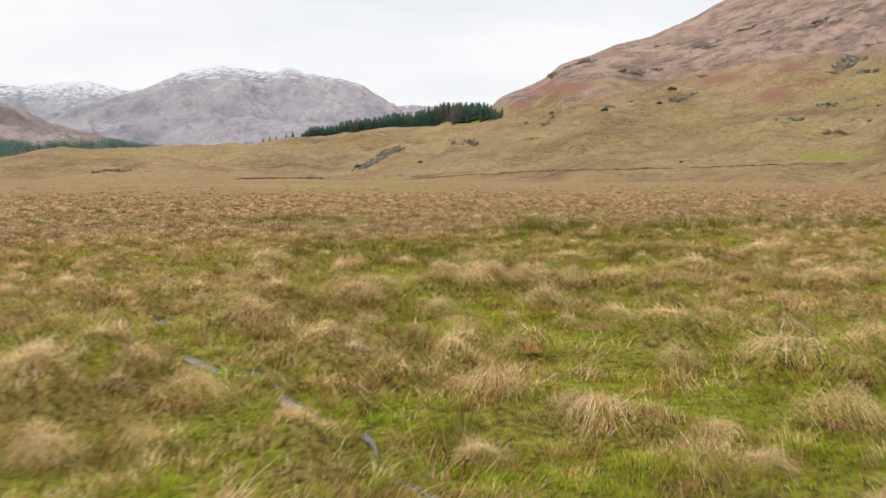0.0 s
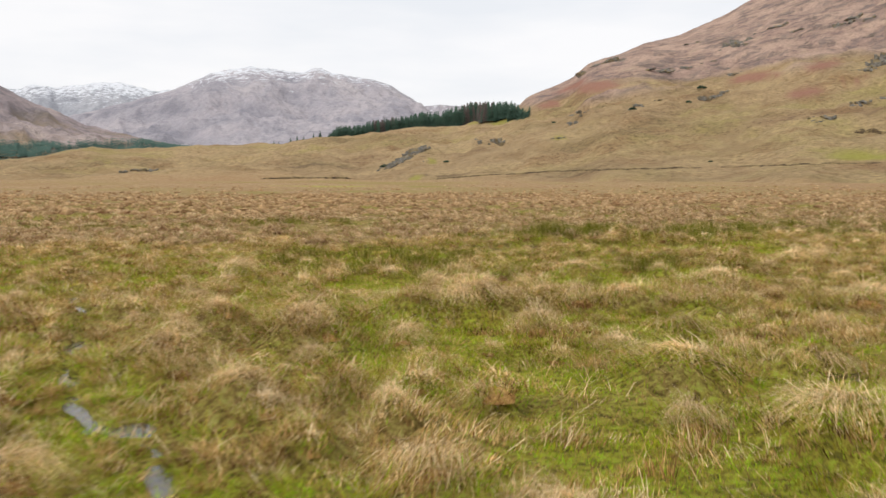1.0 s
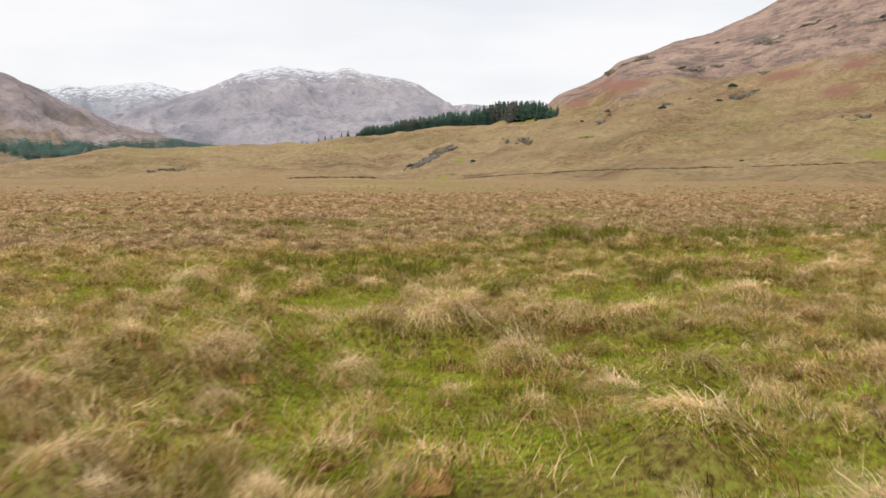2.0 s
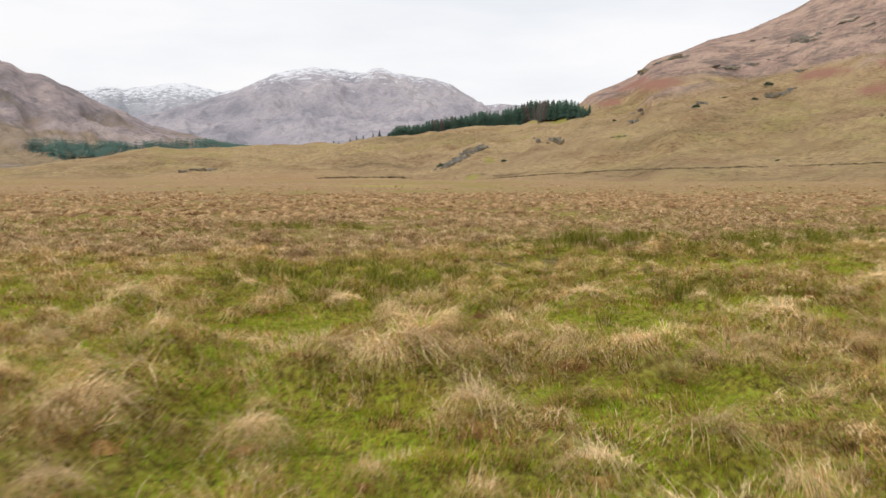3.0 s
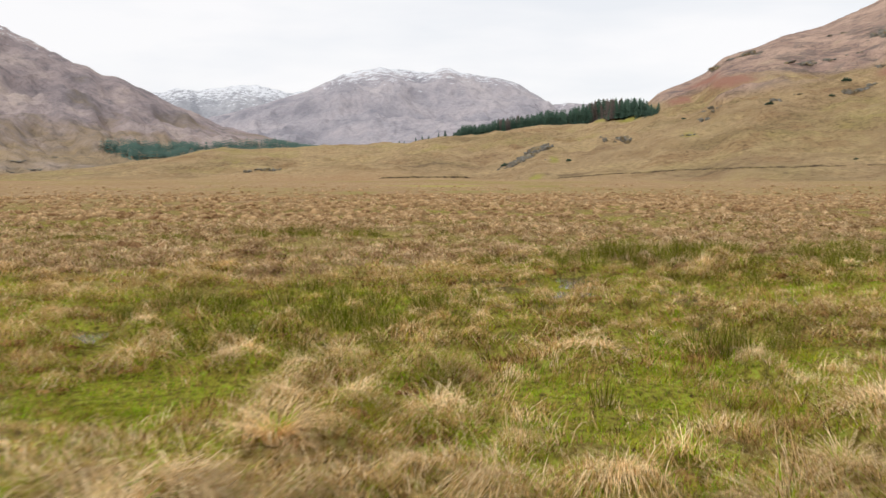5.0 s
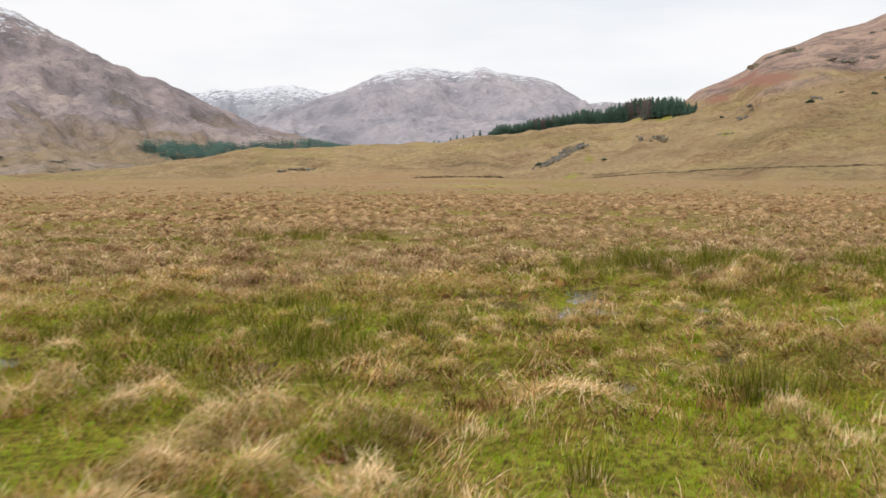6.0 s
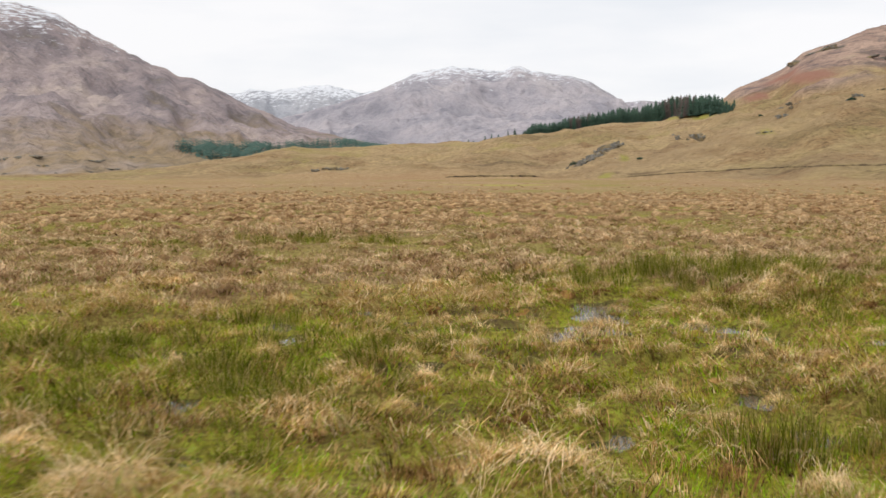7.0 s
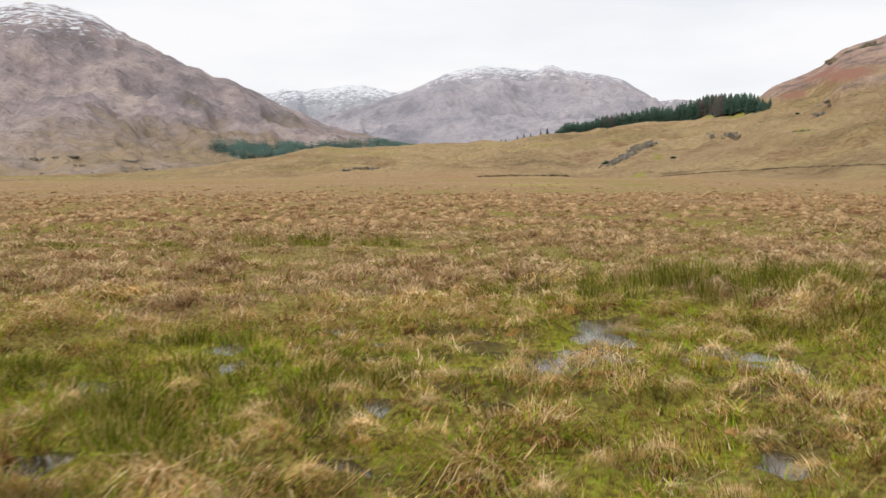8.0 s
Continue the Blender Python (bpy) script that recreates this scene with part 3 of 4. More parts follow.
def build_mountain(name, label, mat, az0, az1, cols, near_d, crest, rows_n, relief, seed, back=900, foot_z=0.0, bow=1.0):
    """A mountain by the line of its crest: bearing, rise, distance."""
    crest = np.array(crest)
    az = np.linspace(az0, az1, cols)
    ce, cd = np.interp(az, crest[:, 0], crest[:, 1]), np.interp(az, crest[:, 0], crest[:, 2])
    t = np.concatenate([np.linspace(0, 1, rows_n), 1 + np.linspace(0, 1, 8)[1:]])
    T, A = np.meshgrid(t, az, indexing="ij")
    CE, CD = np.broadcast_to(ce, T.shape), np.broadcast_to(cd, T.shape)
    u = np.clip(T, 0, 1)
    D = near_d + (CD - near_d) * u + np.maximum(T - 1, 0) * back
    top = EYE + CD * np.tan(np.radians(CE))
    X, Y = HUB[0] + D * np.sin(np.radians(A)), HUB[1] + D * np.cos(np.radians(A))
    x, y = X.ravel(), Y.ravel()
    across, along = A.ravel() * 38, D.ravel()
    gully = 1 - 2 * np.abs(fbm(across, along * 0.35, 130, 4, seed + 3, 0.55))
    rough = (1 - 2 * np.abs(fbm(x, y, 420, 3, seed, 0.5))) * 0.45 + 0.5 * fbm(x, y, 150, 5, seed + 9, 0.58) + 0.4 * gully
    rough = rough.reshape(T.shape) * np.minimum(1, top / 140)
    jag = fbm(A.ravel() * 10, A.ravel() * 0, 9.0, 4, seed + 20, 0.6).reshape(T.shape)
    z = foot_z + (top - foot_z) * (u ** bow) * (1 - 0.75 * np.maximum(T - 1, 0))
    z = z + relief * rough * np.clip(u * 3, 0, 1) * (1 - 0.88 * ease(0.75, 1.0, u)) + relief * 0.10 * jag * ease(0.7, 1, u)
    me = surface(name, np.stack([x, y, z.ravel()], -1), grid_faces(len(t), cols), mat)
    return tagged(new(name, me), label, "mountain", kind="structure")


left_mountain = build_mountain("backdrop_mountain_left", "brown heather mountainside with snow streaks along its summit ridge", MAT_LEFT, -48, 1.0, 290, 1000,
               [(-48, 8.0, 2500), (-30, 8.6, 2400), (-24.4, 9.2, 2300), (-23, 9.46, 2300), (-21.8, 9.52, 2300), (-20.95, 9.38, 2290), (-20.4, 9.14, 2285), (-19.6, 8.98, 2270), (-18.9, 8.58, 2255), (-18.15, 8.2, 2240), (-17.1, 7.62, 2210),
                (-15.9, 6.98, 2170), (-15.4, 6.9, 2150), (-14.3, 6.2, 2120), (-13.85, 6.12, 2115), (-13.1, 5.68, 2105), (-12.4, 5.66, 2095), (-11.45, 5.3, 2080), (-10.15, 4.66, 2065), (-9.2, 4.15, 2055), (-7.85, 3.62, 2040), (-6.5, 3.06, 2010),
                (-5.2, 2.66, 1980), (-3.8, 2.34, 1950), (-2.4, 2.05, 1925), (-0.9, 1.72, 1900), (0.0, 1.2, 1870), (1.0, 0.3, 1850)], 100, 31, 41, foot_z=-2, bow=1.25)
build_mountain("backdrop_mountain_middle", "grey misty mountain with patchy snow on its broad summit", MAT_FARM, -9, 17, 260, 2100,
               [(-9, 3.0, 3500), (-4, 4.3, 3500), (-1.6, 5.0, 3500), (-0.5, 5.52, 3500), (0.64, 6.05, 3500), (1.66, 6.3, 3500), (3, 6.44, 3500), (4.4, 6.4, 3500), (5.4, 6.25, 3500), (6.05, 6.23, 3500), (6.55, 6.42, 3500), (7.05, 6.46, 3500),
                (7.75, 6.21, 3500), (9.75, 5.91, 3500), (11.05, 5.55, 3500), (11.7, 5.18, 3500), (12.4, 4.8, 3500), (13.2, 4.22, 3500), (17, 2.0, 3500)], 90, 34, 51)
build_mountain("backdrop_mountain_snowy", "pale snow-covered mountain with haze and cloud put into its colour", MAT_SNOW, -16, 3, 200, 3300,
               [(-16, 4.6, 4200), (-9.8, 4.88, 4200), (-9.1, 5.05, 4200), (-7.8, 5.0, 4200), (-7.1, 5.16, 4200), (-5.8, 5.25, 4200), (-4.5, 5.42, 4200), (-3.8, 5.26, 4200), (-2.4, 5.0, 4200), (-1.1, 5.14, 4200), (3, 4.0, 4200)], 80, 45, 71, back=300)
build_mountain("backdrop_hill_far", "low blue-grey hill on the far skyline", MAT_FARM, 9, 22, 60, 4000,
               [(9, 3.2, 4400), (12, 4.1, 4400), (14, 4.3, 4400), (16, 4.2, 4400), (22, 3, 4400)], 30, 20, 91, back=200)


# ---- water in the hollows ----
WATER_TABLE = -0.061


def pool_mesh(px, py, r, sunk):
    n = 28
    a = np.linspace(0, 2 * math.pi, n, endpoint=False)
    rr = 1.3 * r + 0.9 * min(1.0, r / 0.45) + 0.1 * r * vnoise(np.cos(a) * 1.7 + px, np.sin(a) * 1.7 + py, 71)
    level = WATER_TABLE + 0.004 - sunk
    V = np.concatenate([[(px, py, level)], np.stack([px + rr * np.cos(a), py + rr * np.sin(a), np.full(n, level)], -1)])
    i = np.arange(n)
    return surface("pool", V, np.stack([np.zeros(n, int), 1 + i, 1 + (i + 1) % n], -1), MAT_WATER)


for k, (px, py, r, _) in enumerate(POOLS):
    tagged(new("pool", pool_mesh(px, py, r, 0.0003 * k)), "shallow dark bog pool reflecting the grey sky", "pool", "bog pools", "structure")


def runnel_mesh():
    pts = [Vector(p) for p in RUNNEL]
    wide = [0.05 + 0.16 * noise.noise(Vector((q.x * 1.3, q.y * 1.3, 5))) for q in pts]
    V = []
    for k, p in enumerate(pts):
        side = (pts[min(k + 1, len(pts) - 1)] - pts[max(k - 1, 0)]).orthogonal().normalized() * max(0.004, wide[k])
        level = WATER_TABLE + 0.002
        V += [(p.x - side.x, p.y - side.y, level), (p.x + side.x, p.y + side.y, level)]
    i = np.arange(len(pts) - 1) * 2
    return surface("runnel", V, np.stack([i, i + 1, i + 3, i + 2], -1), MAT_WATER)


tagged(new("runnel", runnel_mesh()), "narrow wet runnel winding between grass tussocks", "stream", kind="structure")


# ---- grass ----
rng = np.random.default_rng(7)


def blades(base, turn, h, lean, droop, w, tone, segs=2):
    """Arching grass blades as arrays of places, triangles and tones."""
    n = len(base)
    out, side = np.stack([np.sin(turn), np.cos(turn)], -1), np.stack([np.cos(turn), -np.sin(turn)], -1)
    twist = rng.uniform(-0.9, 0.9, n)
    c, s = np.cos(twist)[:, None], np.sin(twist)[:, None]
    side = side * c + out * s
    k = 2 * segs + 1
    V = np.empty((n, k, 3))
    for j in range(segs + 1):
        t = j / segs
        p = base.copy()
        p[:, :2] += out * (h * lean * t ** 1.4)[:, None]
        p[:, 2] += h * (t - droop * t * t)
        if j < segs:
            ww = (0.5 * w * (1 - 0.5 * t))[:, None] * side
            V[:, 2 * j] = p
            V[:, 2 * j + 1] = p
            V[:, 2 * j, :2] -= ww
            V[:, 2 * j + 1, :2] += ww
        else:
            V[:, k - 1] = p
    pat = []
    for j in range(segs - 1):
        a = 2 * j
        pat += [(a, a + 1, a + 3), (a, a + 3, a + 2)]
    pat.append((k - 3, k - 2, k - 1))
    F = (np.arange(n)[:, None, None] * k + np.array(pat)[None]).reshape(-1, 3)
    return V.reshape(-1, 3), F, np.repeat(tone, k)


def joined(groups):
    V, F, T, at = [], [], [], 0
    for v, f, t in groups:
        V.append(v)
        F.append(f + at)
        T.append(t)
        at += len(v)
    return np.concatenate(V), np.concatenate(F), np.concatenate(T)


def grass_mesh(name, groups, mat):
    V, F, T = joined(groups)
    return surface(name, V, F, mat, (("tone", T),), smooth=False)


def blade_tones(n, green, pale):
    """green: how likely a blade is a live one."""
    dry = np.clip(rng.normal(pale, 0.15, n), 0.0, 0.66)
    live = np.clip(rng.normal(0.87, 0.08, n), 0.72, 0.98)
    return np.where(rng.random(n) < green, live, dry)


def in_sight(x, y):
    """Within the ground that the walk ever looks over."""
    return (y > 4.5) & (x > -1.6 - 0.2 * y) & (x < 1.0 + 0.9 * y)


def scatter(n, x0, x1, y0, y1):
    x, y = rng.uniform(x0, x1, n), rng.uniform(y0, y1, n)
    keep = in_sight(x, y)
    return x[keep], y[keep]


def dome(x, y, z, r, h, tone, rim=10, rings=3, crown=0.0):
    """The matted body of a tussock."""
    q, a = np.linspace(1, 0.34, rings), np.linspace(0, 2 * math.pi, rim, endpoint=False)
    Q, A = np.meshgrid(q, a, indexing="ij")
    rough = 1 + rng.normal(0, 0.1, Q.shape)
    V = np.stack([x + r * Q * np.cos(A) * rough, y + r * Q * np.sin(A) * rough, z + h * (1 - Q ** 2.4) * rough - 0.09], -1).reshape(-1, 3)
    V = np.concatenate([V, [(x, y, z + h - 0.08)]])
    F = []
    for j in range(rings - 1):
        for k in range(rim):
            a0, a1 = j * rim + k, j * rim + (k + 1) % rim
            F += [(a0, a1, a1 + rim), (a0, a1 + rim, a0 + rim)]
    top = rings * rim
    F += [((rings - 1) * rim + k, (rings - 1) * rim + (k + 1) % rim, top) for k in range(rim)]
    # rim toned darker than the crown: wet thatch, with shade painted in
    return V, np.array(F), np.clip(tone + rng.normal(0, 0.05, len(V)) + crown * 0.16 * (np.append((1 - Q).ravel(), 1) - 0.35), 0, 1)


def tussock_blades(x, y, z, r, h, n, green, w, segs=2, flop=None, pale=0.45):
    """One tussock: a thatch of blades that arch out from its crown and hang down its sides."""
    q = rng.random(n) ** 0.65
    a = rng.uniform(0, 2 * math.pi, n)
    bx, by = x + np.cos(a) * q * r * 0.72, y + np.sin(a) * q * r * 0.72
    bz = z + h * 0.62 * (1 - q ** 2.4) - 0.02
    turn = math.pi / 2 - a + rng.normal(0, 0.5, n)
    if flop is not None:
        turn = np.where(rng.random(n) < 0.8 * (1 - 0.35 * q), flop + rng.normal(0, 0.6, n), turn)
    reach = r * rng.uniform(0.4, 1.0, n) * (1.1 - 0.5 * q)
    hh = h * rng.uniform(0.4, 0.85, n) * (1.15 - 0.4 * q)
    hang = 1 + (bz - z - h * rng.uniform(-0.05, 0.25, n)) / hh * rng.uniform(0.75, 1.0, n)
    droop = np.where(rng.random(n) < 0.72, hang, rng.uniform(0.3, 0.9, n))
    skirt = rng.random(n) < 0.22
    bx, by = np.where(skirt, x + np.cos(a) * r * (0.55 + 0.45 * q), bx), np.where(skirt, y + np.sin(a) * r * (0.55 + 0.45 * q), by)
    bz, hh, droop = np.where(skirt, z - 0.03 * h, bz), np.where(skirt, h * rng.uniform(0.35, 0.75, n), hh), np.where(skirt, rng.uniform(0.1, 0.6, n), droop)
    # dark tones for skirt and outer blades: rotted bases plus painted shade
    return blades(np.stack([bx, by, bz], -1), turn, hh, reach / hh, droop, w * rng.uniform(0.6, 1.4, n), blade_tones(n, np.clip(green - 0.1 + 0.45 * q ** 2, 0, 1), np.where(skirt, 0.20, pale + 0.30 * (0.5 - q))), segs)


def tufts(cx, cy, many, spread, tall, wide, segs, green, pale, flow, upright):
    """Little clumps of grass: the blades of one share their colour, height and the way they lean."""
    n = len(cx)
    size, high = rng.uniform(0.6, 1.4, n), rng.uniform(0.55, 1.35, n)
    live = rng.random(n) < green
    shade = np.where(live, np.clip(rng.normal(0.85, 0.07, n), 0.73, 0.99), np.clip(rng.normal(pale, 0.17, n), 0.03, 0.65))
    way = flow + rng.normal(0, 0.5, n)
    i = np.repeat(np.arange(n), many)
    k = len(i)
    q, a = np.sqrt(rng.random(k)), rng.uniform(0, 2 * math.pi, k)
    x, y = cx[i] + spread * size[i] * q * np.cos(a), cy[i] + spread * size[i] * q * np.sin(a)
    keep = wetness(x, y) < rng.uniform(0.25, 1.0, k)
    i, q, a, x, y = i[keep], q[keep], a[keep], x[keep], y[keep]
    k = len(i)
    turn = np.where(rng.random(k) < 0.55, way[i], math.pi / 2 - a) + rng.normal(0, 0.4, k)
    h = tall * high[i] * rng.uniform(0.5, 1.2, k) * (1.1 - 0.4 * q)
    mixed_in = rng.random(k) < 0.16
    tone = np.where(mixed_in, blade_tones(k, 0.35, 0.35), np.where(live[i], np.clip(shade[i] + rng.normal(0, 0.04, k), 0.71, 1.0), np.clip(shade[i] + rng.normal(0, 0.08, k) + 0.12 * (0.6 - q), 0.0, 0.66)))
    lean, droop = rng.uniform(0.3, 1.2, k) * (1.4 - upright), rng.uniform(0.15, 0.85, k) * (1.3 - upright)
    return blades(np.stack([x, y, ground_z(x, y) - 0.02], -1), turn, h, lean, droop, wide * rng.uniform(0.6, 1.4, k), tone, segs)


# open turf between the tussocks: low moss and seedling grass, then clumps that stand over it
groups, plain_groups = [], []
for y0, y1, per, ww in ((4.5, 25, 620, 0.011), (25, 36, 300, 0.014), (36, 46, 90, 0.022)):
    x0, x1 = -6 - 0.3 * y1, 8 + 0.95 * y1
    x, y = scatter(int((x1 - x0) * (y1 - y0) * per), x0, x1, y0, y1)
    g = greenness(x, y)
    keep = (wetness(x, y) < rng.uniform(0.2, 1, len(x))) & (rng.random(len(x)) < 0.55 + 0.45 * g)
    x, y, g = x[keep], y[keep], g[keep]
    n = len(x)
    made = blades(np.stack([x, y, ground_z(x, y) - 0.01], -1), rng.uniform(0, 6.28, n), rng.uniform(0.04, 0.15, n), rng.uniform(0.3, 1.3, n), rng.uniform(0.1, 0.6, n), ww * rng.uniform(0.6, 1.4, n), blade_tones(n, 0.35 + 0.6 * g, 0.34), 1)
    groups.append(made)
for y0, y1, per, many, spread, hh, ww, segs in ((4.5, 24, 9.5, 74, 0.17, 0.21, 0.011, 1), (4.5, 24, 7.0, 44, 0.2, 0.32, 0.009, 2), (24, 36, 9.5, 52, 0.18, 0.21, 0.0145, 1), (24, 36, 6.0, 30, 0.2, 0.29, 0.012, 2),
                                                (36, 46, 7.0, 42, 0.22, 0.23, 0.022, 1), (46, 62, 3.2, 30, 0.28, 0.21, 0.036, 1)):
    x0, x1 = -6 - 0.3 * y1, 8 + 0.95 * y1
    x, y = scatter(int((x1 - x0) * (y1 - y0) * per), x0, x1, y0, y1)
    g, bunch = greenness(x, y), fbm(x, y, 0.9, 2, 41) + 0.5 * fbm(x, y, 3.0, 2, 46)
    keep = (rng.random(len(x)) < ease(-0.8, 0.2, bunch - 0.45 * g * (segs == 2) + 0.1)) & (wetness(x, y) < 0.15)
    x, y, g = x[keep], y[keep], g[keep]
    low = (1 - 0.35 * g) * (1 - 0.2 * soggy(x, y)) * np.where(y < 24, 1 - 0.5 * np.exp(-(near_runnel(x, y) / 0.6) ** 2), 1)
    # dead grass toned darker in hollows, paler on lumps, painting in some shade
    pale = 0.45 - 0.07 * ease(23, 27, y) * (y < 36) + 0.13 * fbm(x, y, 1.4, 2, 51) + 0.06 * np.clip(hummocks(x, y), -1, 1)
    flow = 3.0 * fbm(x, y, 2.2, 2, 42)
    dry = on_plain(x, y)
    pale = pale + 0.12 * dry + 0.5 * np.clip(humps(x, y), 0, 0.3)
    for zone, into in ((dry, plain_groups), (~dry, groups)):
        if np.any(zone):
            into.append(tufts(x[zone], y[zone], many, spread, hh * float(np.mean(low[zone])), ww, segs, 0.12 + 0.44 * g[zone] if segs == 1 else 0.04 + 0.2 * g[zone], pale[zone], flow[zone], 0.55))
# long dead blades lying over it in swathes
for y0, y1, per, ww in ((4.5, 24, 34, 0.009), (24, 36, 26, 0.011), (36, 48, 14, 0.02)):
    x0, x1 = -6 - 0.3 * y1, 8 + 0.95 * y1
    x, y = scatter(int((x1 - x0) * (y1 - y0) * per), x0, x1, y0, y1)
    keep = (rng.random(len(x)) < 0.75 + 0.6 * fbm(x, y, 1.2, 2, 48) - 0.7 * greenness(x, y)) & (wetness(x, y) < 0.3)
    x, y = x[keep], y[keep]
    n = len(x)
    made = blades(np.stack([x, y, ground_z(x, y) - 0.01], -1), 4.0 * fbm(x, y, 2.2, 2, 49) + rng.normal(0, 0.6, n), rng.uniform(0.2, 0.46, n), rng.uniform(0.7, 1.7, n), rng.uniform(0.4, 0.95, n), ww * rng.uniform(0.7, 1.4, n), blade_tones(n, 0.08, 0.47), 2)
    (plain_groups if y0 > 30 else groups).append(made)

# grass hanging over the runnel from both banks, and stems standing in the pools
p = np.array(RUNNEL)
along = np.gradient(p, axis=0)
along /= np.linalg.norm(along, axis=1)[:, None] + 1e-9
i = rng.integers(0, len(p), 260)
side = np.where(rng.random(260) < 0.5, -1.0, 1.0)
off = rng.uniform(0.14, 0.5, 260)
x, y = p[i, 0] + side * off * along[i, 1], p[i, 1] - side * off * along[i, 0]
groups.append(tufts(x, y, 40, 0.12, 0.26, 0.009, 2, np.full(260, 0.3), np.full(260, 0.44), np.arctan2(-side * along[i, 1], side * along[i, 0]), 0.3))
k = rng.integers(0, len(POOLS), 1700)
pool = np.array(POOLS)
a, q = rng.uniform(0, 6.28, 1700), rng.random(1700) ** 0.5
x, y = pool[k, 0] + pool[k, 2] * 1.1 * q * np.cos(a), pool[k, 1] + pool[k, 2] * 1.1 * q * np.sin(a)
groups.append(blades(np.stack([x, y, ground_z(x, y) - 0.01], -1), rng.uniform(0, 6.28, 1700), rng.uniform(0.12, 0.34, 1700), rng.uniform(0.1, 0.9, 1700), rng.uniform(0.0, 0.5, 1700), rng.uniform(0.007, 0.014, 1700), blade_tones(1700, 0.45, 0.42), 2))

# thin grass all round, behind and beside the walk
x, y = rng.uniform(-34, 60, 110000), rng.uniform(-30, 40, 110000)
keep = rng.random(110000) < 0.45 + 0.6 * fbm(x, y, 0.9, 2, 52)
x, y = x[keep], y[keep]
out = ~in_sight(x, y)
x, y = x[out], y[out]
n = len(x)
groups.append(blades(np.stack([x, y, ground_z(x, y) - 0.02], -1), rng.uniform(0, 6.28, n), rng.uniform(0.15, 0.45, n), rng.uniform(0.5, 1.6, n), rng.uniform(0.2, 0.8, n), rng.uniform(0.025, 0.06, n), blade_tones(n, 0.5 * greenness(x, y) + 0.1, 0.45), 1))
turf = tagged(new("grass", grass_mesh("grass", groups, MAT_GRASS)), "short wet grass and moss between tussocks on the bog", "grass", kind="stuff")

def tussock_kind(k, many, wide, browner=0.0):
    """The matted body and the blades of a tussock of radius 1 m, to be scaled."""
    # body is a dark thatch tone that also stands in for inner shade
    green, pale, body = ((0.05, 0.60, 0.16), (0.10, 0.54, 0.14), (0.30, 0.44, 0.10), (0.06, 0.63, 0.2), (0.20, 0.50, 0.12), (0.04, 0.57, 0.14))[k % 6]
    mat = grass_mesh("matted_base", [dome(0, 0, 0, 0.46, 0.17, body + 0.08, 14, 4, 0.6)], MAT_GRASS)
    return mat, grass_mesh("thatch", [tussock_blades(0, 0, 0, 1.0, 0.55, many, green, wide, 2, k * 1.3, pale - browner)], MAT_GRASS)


# finer ones where the walk passes close
TUSSOCK_KINDS = [tussock_kind(k, 680, 0.0105) for k in range(12)]
SPARSE_KINDS = [tussock_kind(k, 410, 0.0145, 0.11) for k in range(12)]
TUSSOCK_LABELS = ["shaggy pale straw-coloured grass tussock on wet bog", "drooping tan dead grass tussock on mossy ground", "rusty brown grass tussock with green blades inside",
                  "bleached whitish grass tussock flopped to one side", "olive and tan tussock of half-live moor grass", "domed straw tussock of matted dead grass"]


def set_tussock(x, y, r, h, k, sunk=0.02):
    ob, squash = new("grass_tussock"), rng.uniform(0.8, 1.3)
    ob.empty_display_size = 0.1
    ob.matrix_basis = pose(x, y, float(ground_z(x, y)) - sunk, 0, 0, rng.uniform(0, 360)) @ Matrix.Diagonal((r * squash, r / squash, h / 0.5, 1))
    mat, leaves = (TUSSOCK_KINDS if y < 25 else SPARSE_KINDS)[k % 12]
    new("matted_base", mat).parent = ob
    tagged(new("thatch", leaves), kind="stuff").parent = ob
    return tagged(ob, TUSSOCK_LABELS[k % 6], "grass tussock", "tussocks on the bog")


for k, (x, y, r, h) in enumerate(GREAT):
    set_tussock(x, y, 1.05 * r, 0.9 * h, k, 0.02 + 0.34 * h)
taken = np.array([(x, y, r) for x, y, r, h in GREAT])
x, y = scatter(1500, -8, 36, 5, 36)
dense = fbm(x, y, 3.2, 2, 43)
g = greenness(x, y)
count = 0
for px, py, pd, pg in zip(x, y, dense, g):
    r = float(rng.uniform(0.32, 0.72))
    if count >= 225 or lawn(px, py) or rng.random() > (0.72 if py < 22 else 0.5) + 0.5 * pd - 0.3 * pg or wetness(np.array([px]), np.array([py]))[0] > 0.4 or (px < 5 and near_runnel(np.array([px]), np.array([py]))[0] < 0.35 + r):
        continue
    if np.any(np.hypot(taken[:, 0] - px, taken[:, 1] - py) < 0.62 * (taken[:, 2] + r)):
        continue
    taken = np.append(taken, [(px, py, r)], 0)
    set_tussock(px, py, r, r * rng.uniform(0.55, 0.8) + 0.06, int(rng.integers(0, 30)))
    count += 1

# small ones standing in the wet among the pools
for px, py in zip(rng.uniform(8.5, 17, 300), rng.uniform(26.5, 36.5, 300)):
    r = float(rng.uniform(0.24, 0.42))
    if count >= 270 or wetness(np.array([px]), np.array([py]))[0] > 0.12 or np.any(np.hypot(taken[:, 0] - px, taken[:, 1] - py) < 1.0 * (taken[:, 2] + r)):
        continue
    taken = np.append(taken, [(px, py, r)], 0)
    set_tussock(px, py, r, r * rng.uniform(0.6, 0.9), int(rng.choice((0, 1, 3, 5, 6, 7, 9, 11))))
    count += 1



